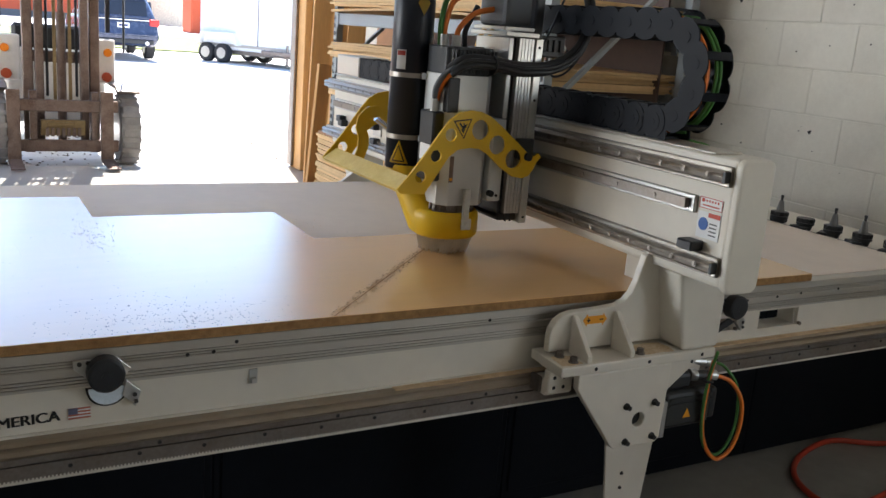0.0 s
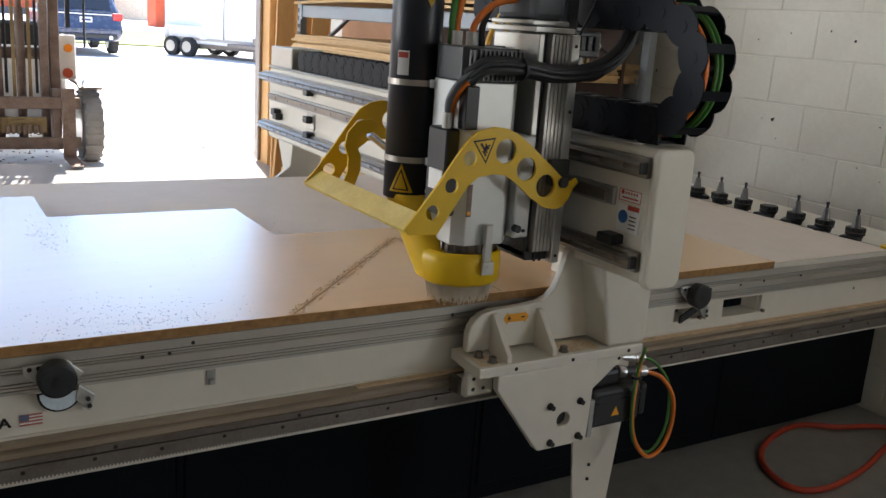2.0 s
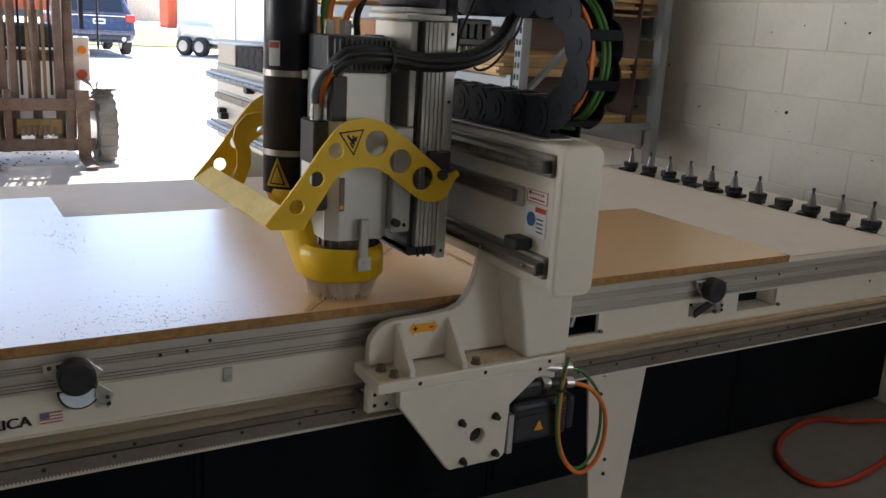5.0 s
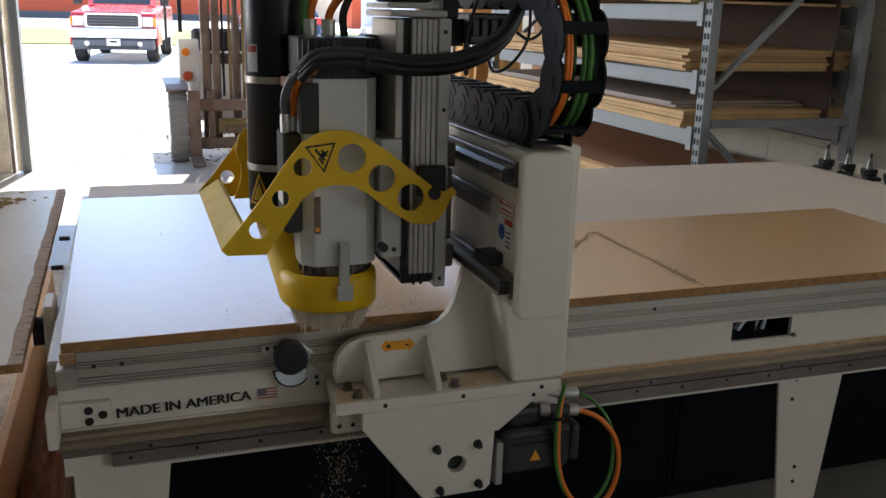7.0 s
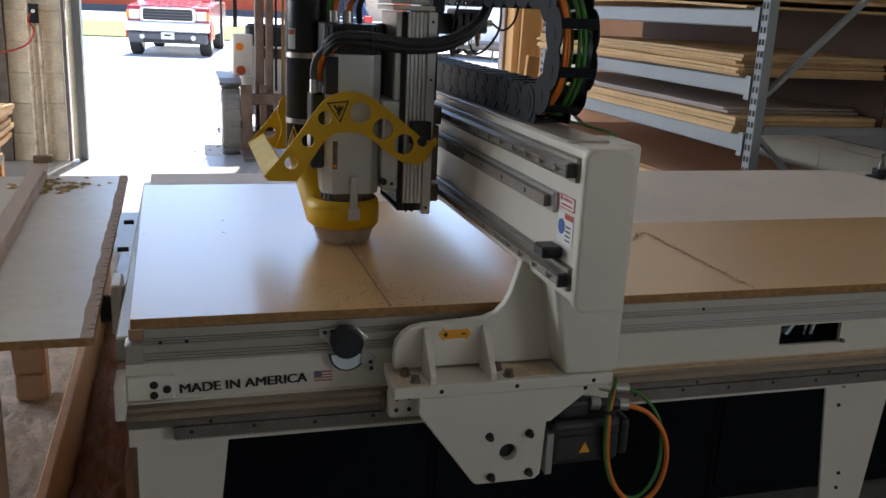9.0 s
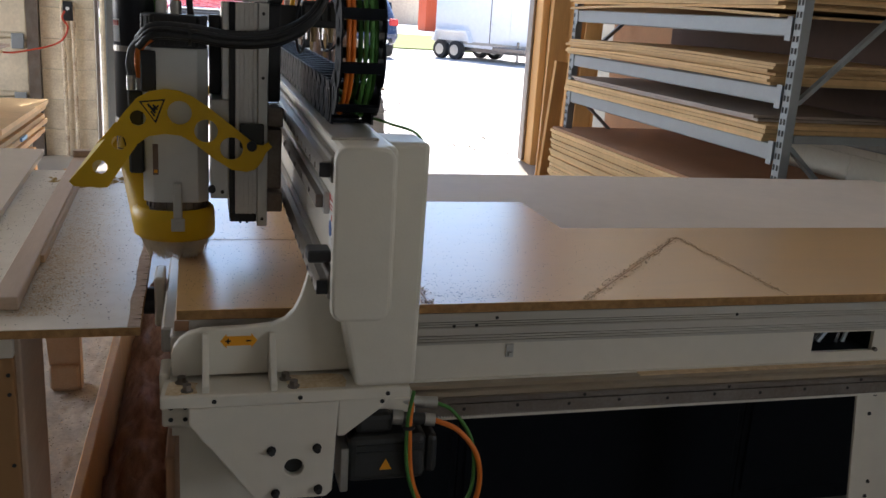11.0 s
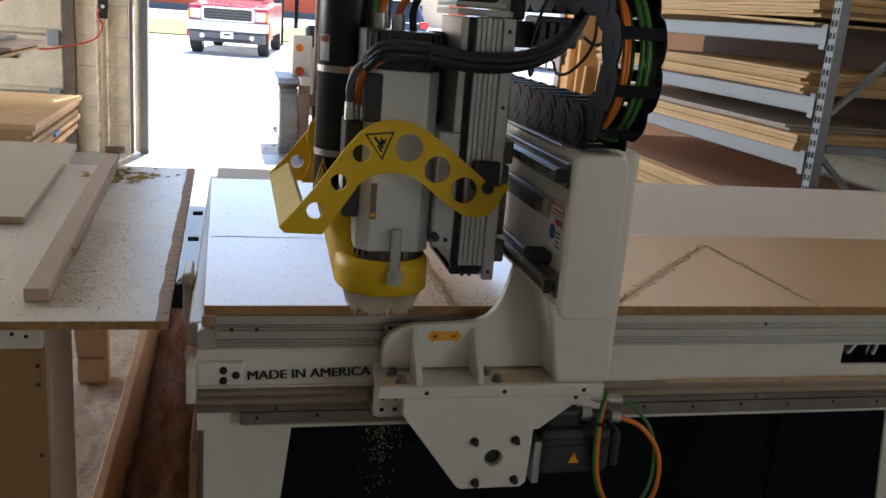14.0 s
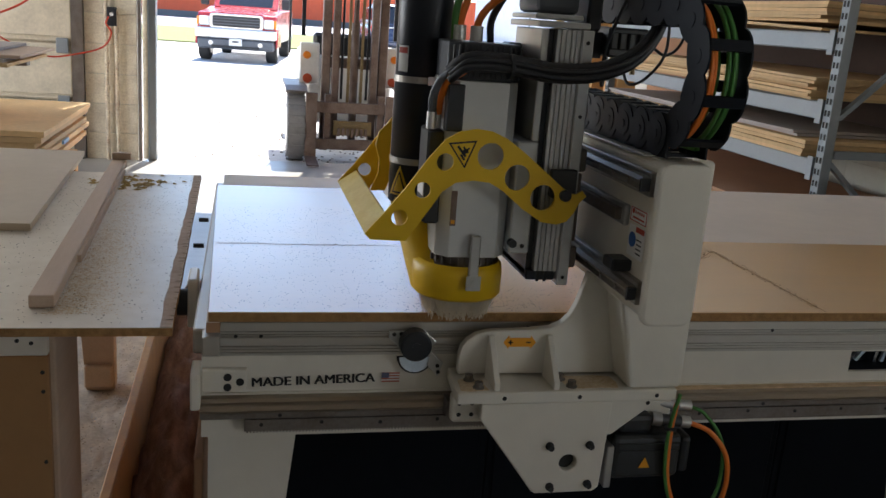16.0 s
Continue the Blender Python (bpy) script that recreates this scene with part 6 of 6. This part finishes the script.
def trailer():
    T = thing("cargo_trailer", (9.3, 27.3, 0), "white enclosed cargo trailer with tandem wheels", "trailer")
    part("box", boxes((7.3, 11.2, 26.4, 28.4, 0.4, 2.5), bevel=0.05, seg=3), TRAILER, T)
    part("underframe", boxes((7.4, 11.1, 26.5, 28.3, 0.28, 0.4)), STEEL, T)
    part("side_door", boxes((9.6, 10.35, 26.385, 26.4, 0.6, 2.3), bevel=0.004), TRAILER, T)
    part("door_seam", boxes((9.57, 9.6, 26.385, 26.4, 0.55, 2.4)), MOTOR, T)
    part("fender", prism([(7.35, 0.55), (7.5, 0.92), (8.75, 0.92), (8.95, 0.55), (8.85, 0.55), (8.7, 0.86), (7.55, 0.86), (7.45, 0.55)], "y", 26.2, 26.42, 0.01), TRAILER, T)
    part("trim_strip", boxes((7.3, 11.2, 26.38, 26.4, 0.5, 0.58)), ALU, T)
    part("tongue", boxes((11.1, 12.0, 27.2, 27.6, 0.38, 0.5), bevel=0.02), STEEL, T)
    part("coupler", boxes((10.0, 11.2, 26.0, 26.25, 0.36, 0.5), bevel=0.02), STEEL, T)
    part("jack", cyls(((10.9, 26.1, 0.05), (10.9, 26.1, 0.7), 0.04), n=12), STEEL, T)
    for x in (7.7, 8.32):
        wheel(T, x, 26.32, 0.29, 0.29, 0.22, axis="y")
        wheel(T, x, 28.4, 0.33, 0.33, 0.22, axis="y")
    T.matrix_basis = pose(9.2, 26.4, -0.03, 0, 0, -55)


def forklift():
    F = thing("forklift", (1.15, 8.6, 0), "cream forklift truck with a worn brown mast and lowered forks", "forklift")
    for x0, x1 in ((0.80, 0.885), (1.365, 1.45)):
        part("outer_mast", boxes((x0, x1, 7.42, 7.52, 0.08, 2.35), bevel=0.006), FORK, F)
    for x0, x1 in ((0.90, 0.97), (1.28, 1.35)):
        part("inner_mast", boxes((x0, x1, 7.38, 7.47, 0.1, 2.3), bevel=0.006), FORK, F)
    for z in (0.9, 1.75):
        part("mast_crossbar", boxes((0.88, 1.37, 7.47, 7.53, z, z + 0.1), bevel=0.006), FORK, F)
    for x in (1.06, 1.19):
        part("lift_chain", boxes((x - 0.014, x + 0.014, 7.37, 7.385, 0.55, 2.2)), BRASS, F, "greasy lift chain")
    part("lift_cylinder", cyls(((1.125, 7.45, 0.1), (1.125, 7.45, 1.35), 0.04), ((1.125, 7.45, 1.35), (1.125, 7.45, 2.2), 0.026), n=16), FORK, F)
    for x in (1.0, 1.25):
        part("hydraulic_hose", cyls(((x, 7.42, 0.6), (x, 7.42, 2.2), 0.012), n=8), BLACK, F)
    part("carriage_bar", boxes((0.66, 1.58, 7.2, 7.25, 0.48, 0.585), bevel=0.006), FORK, F)
    part("carriage_bar", boxes((0.66, 1.58, 7.2, 7.25, 0.12, 0.225), bevel=0.006), FORK, F)
    for x in (0.86, 1.38):
        part("carriage_upright", boxes((x - 0.03, x + 0.03, 7.22, 7.3, 0.12, 0.66), bevel=0.004), FORK, F)
    part("side_shifter", boxes((0.92, 1.30, 7.24, 7.3, 0.26, 0.4), (0.97, 1.2, 7.22, 7.26, 0.35, 0.38), bevel=0.005), BRASS, F)
    for k in range(7):
        part("valve_fin", boxes((0.96 + 0.045 * k, 0.985 + 0.045 * k, 7.21, 7.25, 0.255, 0.33)), FORK, F)
    for x in (0.695, 1.475):
        part("fork", prism([(7.2, 0.67), (7.155, 0.67), (7.15, 0.06), (6.75, 0.025), (6.75, 0.035), (7.16, 0.03), (7.2, 0.045)][::-1], "x", x - 0.055, x + 0.055, 0.004), FORK, F, "worn steel fork")
    lug = bmesh.new()
    box(lug, -0.085, 0.085, -0.024, 0.024, 0.318, 0.336, bevel=0.004)
    lug_me = bpy.data.meshes.new("tread_lug")
    lug.to_mesh(lug_me)
    lug.free()
    lug_me.materials.append(SOLID_TYRE)
    for s, x in ((-1, 0.56), (1, 1.69)):
        wheel(F, x, 7.46, 0.30, 0.33, 0.17, tyre=SOLID_TYRE)
        wheel(F, x - s * 0.1, 9.3, 0.28, 0.28, 0.2, tyre=SOLID_TYRE)
        for k in range(18):
            place_mesh("tread_lug", lug_me, (x, 7.46, 0.30), F, (20 * k, 0, 0))
        part("fender", prism([(7.3, 0.645), (7.42, 0.68), (8.2, 0.69), (8.2, 0.72), (7.4, 0.715), (7.27, 0.675)], "x", x - 0.11, x + 0.1, 0.006), STEEL, F)
        part("light_panel", boxes((1.125 + s * 0.52, 1.125 + s * 0.32, 7.78, 7.84, 0.70, 1.12), bevel=0.012), FORK_WHITE, F, "cream front panel with lamps")
        part("amber_lamp", cyls(((1.125 + s * 0.45, 7.78, 0.995), (1.125 + s * 0.45, 7.755, 0.995), 0.038), n=20), AMBER, F)
        part("red_lamp", cyls(((1.125 + s * 0.44, 7.78, 0.762), (1.125 + s * 0.44, 7.755, 0.762), 0.046), n=20), BARN, F, "orange red lamp")
        part("guard_post", boxes((1.125 + s * 0.5, 1.125 + s * 0.46, 7.95, 7.99, 1.18, 2.2)), BLACK, F)
        part("mirror_post", cyls(((1.125 + s * 0.62, 7.9, 1.0), (1.125 + s * 0.62, 7.9, 1.9), 0.012), n=8), BLACK, F)
    part("chassis", boxes((0.68, 1.57, 7.85, 9.8, 0.3, 1.0), bevel=0.05, seg=3), FORK_WHITE, F)
    part("dash", boxes((0.75, 1.5, 7.9, 8.1, 1.0, 1.22), bevel=0.03), MOTOR, F)
    part("overhead_guard", boxes((0.6, 1.65, 7.9, 9.4, 2.2, 2.26), bevel=0.02), BLACK, F)


def barns():
    B = thing("red_shed", (-20, 84, 0), "long orange red metal clad shed beyond the grass", "building")
    part("wall", boxes((-70, 15.5, 80, 88, 0.5, 5.2)), BARN, B)
    part("footing", boxes((-70, 15.5, 79.9, 88, -0.1, 0.5)), ZMOTOR, B, "grey footing")
    part("roof", prism([(79.6, 5.2), (84, 7.2), (88.4, 5.2)], "x", -70.5, 16), ROOF, B)
    for k in range(60):
        x = -40 + 0.93 * k
        part("rib", boxes((x - 0.05, x + 0.05, 79.94, 80.0, 0.5, 5.2)), BARN, B)
    W = thing("beige_shed", (17, 88, 0), "pale beige block shed beyond the yard", "building")
    part("wall", boxes((15.6, 20.0, 84, 92, -0.1, 4.5)), OLDBLOCK, W)
    part("roof", boxes((15.4, 20.2, 83.8, 92.2, 4.5, 4.7)), ROOF, W)
    C = thing("red_container", (16.5, 64, 0), "red steel shipping container in the yard", "container")
    part("body", boxes((15.2, 21.3, 62, 64.5, -0.03, 2.7), bevel=0.03), BARN, C)
    for k in range(24):
        part("rib", boxes((15.3 + 0.25 * k, 15.42 + 0.25 * k, 61.96, 62.0, 0.3, 2.6)), BARN, C)


setting()
router_table()
spoilboard()
work_sheet()
tool_rack()
GANTRY = gantry()
CHAIN_OB = cable_chain(GANTRY)
SPINDLE_OB = spindle_unit(GANTRY)
sheet_rack()
lumber()
side_bench()
left_stacks()
floor_hose()
forklift()
pickup()
suv()
trailer()
barns()


# ---- kerfs and sawdust ----
def ridge(name, a, b, seed, density):
    """A short piece of kerf with its two banks of pale chips, lying on the sheet."""
    rnd = random.Random(seed)
    a, b = Vector((*a, 0.9)), Vector((*b, 0.9))
    d = (b - a).normalized()
    s = Vector((-d.y, d.x, 0))
    L = (b - a).length
    bm = bmesh.new()
    q = [bm.verts.new(a + s * o + Vector((0, 0, 0.0005))) for o in (-0.0016, 0.0016)] + [bm.verts.new(b + s * o + Vector((0, 0, 0.0005))) for o in (0.0016, -0.0016)]
    f = bm.faces.new(q)
    f.material_index = 1
    for k in range(int(L * density)):
        side = rnd.choice((-1, 1))
        p = a + d * rnd.uniform(0, L) + s * side * (0.003 + abs(rnd.gauss(0, 0.006)))
        r = rnd.uniform(0.001, 0.0032)
        t = rnd.uniform(0, 6.28)
        vs = [bm.verts.new(p + Vector((r * math.cos(t + 2.09 * i), r * math.sin(t + 2.09 * i), 0.0004))) for i in range(3)]
        top = bm.verts.new(p + Vector((0, 0, r * rnd.uniform(0.4, 1.1))))
        for i in range(3):
            bm.faces.new((vs[i], vs[(i + 1) % 3], top))
    return single(name, bm, (DUST, PARTICLE), "fresh saw kerf with banks of pale chips in the sheet", "sawdust", "kerfs", at=(a + b) / 2)


FRESH = []
for k in range(9):
    ridge("kerf", (0.813 + 0.0535 * k, 0.002 + 0.056 * k), (0.813 + 0.0535 * (k + 1), 0.002 + 0.056 * (k + 1)), k, 700)
for k in range(9):
    y = 0.506 - 0.056 * k
    FRESH.append((ridge("kerf", (1.294, y), (1.294, y - 0.056), 20 + k, 420), -0.1 + 0.15 * k))
for k in range(9):
    FRESH.append((ridge("kerf", (0.477, 0.002 + 0.0555 * k), (0.477, 0.002 + 0.0555 * (k + 1)), 40 + k, 900), 7.55 + 0.155 * k))
for k in range(8):
    FRESH.append((ridge("kerf", (0.477 - 0.0598 * k, 0.503), (0.477 - 0.0598 * (k + 1), 0.503), 60 + k, 90), 9.3 + 0.17 * k))

strew("sheet_chips", 420, lambda r: (min(2.1, max(0.02, r.gauss(0.52, 0.1))), min(0.9, max(0.01, abs(r.gauss(0.06, 0.09))))), "dark specks of chip on the glossy sheet", CHIP, (0.0008, 0.0022))
strew("sheet_specks", 160, lambda r: (r.uniform(0.02, 1.2), r.uniform(0.02, 0.9)), "scattered dark specks on the sheet", CHIP, (0.0006, 0.0016))
strew("bench_leaves", 90, lambda r: (r.gauss(-0.3, 0.07), r.gauss(1.42, 0.05)), "yellowish shavings on the side table", LEAF, (0.006, 0.018), z=0.8605, flat=0.4)
strew("floor_dust", 2600, lambda r: (r.uniform(-0.6, 0.0) if r.random() < 0.7 else r.uniform(-0.9, 3.2), r.uniform(0.2, 3.2)), "pale sawdust strewn on the concrete floor", DUST, (0.001, 0.005), z=0.0005, flat=0.25)
strew("yard_stones", 900, lambda r: (r.uniform(-0.5, 4.2), r.uniform(7.3, 13)), "small dark stones on the gravel", CHIP, (0.009, 0.024), z=-0.03, flat=0.6)
def dust_drift():
    """Sawdust swept thin over the concrete beside the table, with an uneven rim."""
    bm = bmesh.new()
    nx, ny = 60, 220
    V = [[bm.verts.new((-0.95 + 0.68 * i / nx, 0.36 + 3.4 * j / ny, 0.0042 + 0.005 * noise.noise((i * 0.23, j * 0.2, 5)) + 0.008 * noise.noise((i * 0.83, j * 0.71, 1)))) for j in range(ny + 1)] for i in range(nx + 1)]
    for i in range(nx):
        for j in range(ny):
            bm.faces.new((V[i][j], V[i + 1][j], V[i + 1][j + 1], V[i][j + 1])).smooth = True
    tagged(part("sawdust_drift", bm, DRIFT), "thin patches of tan sawdust on the concrete floor", "sawdust", kind="stuff")


dust_drift()
strew("floor_chips", 1500, lambda r: (r.uniform(-0.95, -0.27), r.uniform(0.36, 2.6)), "dark chips scattered on the dusty floor", CHIP, (0.0015, 0.0045), z=0.009, flat=0.3)
LATE = [strew("settled_chips", 2300, lambda r: (r.uniform(0.005, 0.46) if r.random() < 0.7 else r.uniform(0.4, 1.0), r.uniform(0.02, 0.92)), "dark chips settled on the cut sheet", CHIP, (0.0007, 0.0019)),
        strew("settled_shavings", 2400, lambda r: (r.uniform(-0.95, -0.085), r.uniform(0.05, 1.56)), "pale and dark shavings settled on the side table", CHIP, (0.0008, 0.0026), z=0.8602),
        strew("batten_dust", 5200, lambda r: (-0.285 + abs(r.gauss(0, 0.055)) - 0.03 * r.random(), 0.1 + abs(r.gauss(0.3, 0.4)) % 1.3), "sawdust drifted against the batten", DUST, (0.0008, 0.0028), z=0.8602, flat=0.3)]


def puff(seed, n, spread, size, lean=None):
    """A loose cluster of flying chips, moved as one piece; lean is the way it is drawn out."""
    rnd = random.Random(seed)
    bm = bmesh.new()
    turn = Vector((0, 0, 1)).rotation_difference(Vector(lean)).to_matrix() if lean else Matrix.Identity(3)
    for _ in range(n):
        p = turn @ Vector((rnd.gauss(0, spread[0]), rnd.gauss(0, spread[1]), rnd.gauss(0, spread[2])))
        r = rnd.uniform(*size)
        vs = [bm.verts.new(p + turn @ Vector((r * rnd.uniform(-1, 1), r * rnd.uniform(-1, 1), r * rnd.uniform(-1.8, 1.8)))) for _ in range(4)]
        for f in ((0, 1, 2), (0, 1, 3), (1, 2, 3), (0, 2, 3)):
            bm.faces.new([vs[i] for i in f])
    me = bpy.data.meshes.new("falling_chips")
    bm.to_mesh(me)
    bm.free()
    me.materials.append(DUST)
    return tagged(new("falling_chips", me), "loose cloud of pale wood chips spilling off the sheet", "sawdust", kind="stuff")


PUFFS = [(puff(100 + k, 500, (0.02, 0.02, 0.07), (0.0006, 0.0018)), t, x) for k, (t, x) in enumerate(((2.5, 0.98), (2.75, 0.88), (6.75, 0.44), (6.95, 0.46), (7.15, 0.475), (7.3, 0.475), (7.42, 0.475), (7.54, 0.475), (7.66, 0.475), (7.8, 0.475), (7.95, 0.475), (8.1, 0.475), (8.3, 0.478), (12.2, 0.0), (12.5, -0.01), (13.4, 0.2), (13.8, 0.31)))]
# the dense jet that the cutter throws over the edge
JET = [(puff(200 + k, 6500, (0.011 + 0.006 * (k % 3), 0.011 + 0.006 * (k % 3), 0.066), (0.0006, 0.0017), (0.14, -0.72, -0.68)), 7.46 + 0.058 * k) for k in range(13)]


GANTRY_X = [
    (0, 0.830),
    (0.5, 0.830),
    (1, 0.830),
    (1.5, 0.829),
    (2, 0.715),
    (2.5, 0.528),
    (3, 0.373),
    (3.5, 0.370),
    (4, 0.457),
    (4.5, 0.459),
    (4.7, 0.461),
    (5.1, 0.440),
    (5.7, 0.270),
    (6.3, 0.085),
    (6.8, -0.038),
    (7, -0.000),
    (7.5, 0.006),
    (8, 0.009),
    (8.5, 0.009),
    (9, 0.009),
    (9.2, -0.003),
    (9.5, -0.080),
    (10.1, -0.280),
    (10.6, -0.440),
    (10.9, -0.474),
    (11.3, -0.476),
    (11.5, -0.478),
    (12, -0.475),
    (12.5, -0.472),
    (13, -0.432),
    (13.5, -0.253),
    (14, -0.137),
    (14.5, -0.100),
    (15, -0.065),
    (15.5, -0.030),
    (16, 0.004),
]
SPINDLE_Y = [
    (0, 0.461),
    (0.5, 0.270),
    (1, 0.081),
    (1.5, 0.023),
    (2, 0.017),
    (2.5, 0.008),
    (3, 0.005),
    (3.5, 0.028),
    (4, 0.123),
    (4.5, 0.123),
    (4.7, 0.118),
    (5.1, 0.100),
    (5.7, 0.050),
    (6.3, 0.010),
    (6.8, 0.004),
    (7, -0.000),
    (7.5, -0.007),
    (8, 0.220),
    (8.5, 0.427),
    (9, 0.526),
    (9.2, 0.517),
    (9.5, 0.518),
    (10.1, 0.518),
    (10.6, 0.505),
    (10.9, 0.440),
    (11.3, 0.330),
    (11.5, 0.274),
    (12, 0.142),
    (12.5, 0.030),
    (13, 0.019),
    (13.5, 0.008),
    (14, 0.010),
    (14.5, 0.015),
    (15, 0.017),
    (15.5, 0.018),
    (16, 0.021),
]


def motions():
    walk(GANTRY, [(t, pose(GO.x + x, GO.y, GO.z)) for t, x in GANTRY_X])
    walk(SPINDLE_OB, [(t, pose(0, y, 0)) for t, y in SPINDLE_Y])
    walk(CHAIN_OB, [(t, pose(0, y / 2, 0)) for t, y in SPINDLE_Y])
    # each kerf piece comes up through the sheet as the cutter passes
    for ob, t in FRESH:
        up, down = ob.location.copy(), ob.location - Vector((0, 0, 0.012))
        if t <= 0:
            rows = [(0.0, pose(*up)), (16.0, pose(*up))]
        else:
            rows = [(0.0, pose(*down)), (t, pose(*down)), (t + 0.1, pose(*up)), (16.0, pose(*up))]
        walk(ob, rows)
    for ob in LATE:
        walk(ob, [(0.0, pose(0, 0, -0.008)), (9.6, pose(0, 0, -0.008)), (10.8, pose(0, 0, 0)), (16.0, pose(0, 0, 0))])
    # chips wait in the hood's mouth over the bed edge, then fall to the floor
    for ob, t, x in PUFFS:
        k = 0.3
        start, mid, end = pose(x, 0.6, 0.76), pose(x, -0.03, 0.875), pose(x + 0.15 * k, -0.06 - 0.2 * k, 0.0)
        walk(ob, [(0.0, start), (t - 0.12, start), (t, mid), (t + 0.17, pose(x + 0.05 * k, -0.05 - 0.1 * k, 0.74)), (t + 0.34, pose(x + 0.1 * k, -0.06 - 0.15 * k, 0.45)), (t + 0.55, end), (16.0, end)])

    for ob, t in JET:
        wait, rest = pose(0.474, 0.6, 0.76), pose(0.68, -0.56, 0.02)
        walk(ob, [(0.0, wait), (t - 0.1, wait), (t, pose(0.474, 0.005, 0.91)), (t + 0.09, pose(0.495, -0.15, 0.814)), (t + 0.18, pose(0.546, -0.3, 0.678)), (t + 0.29, pose(0.6, -0.42, 0.45)), (t + 0.44, rest), (16.0, rest)])


motions()
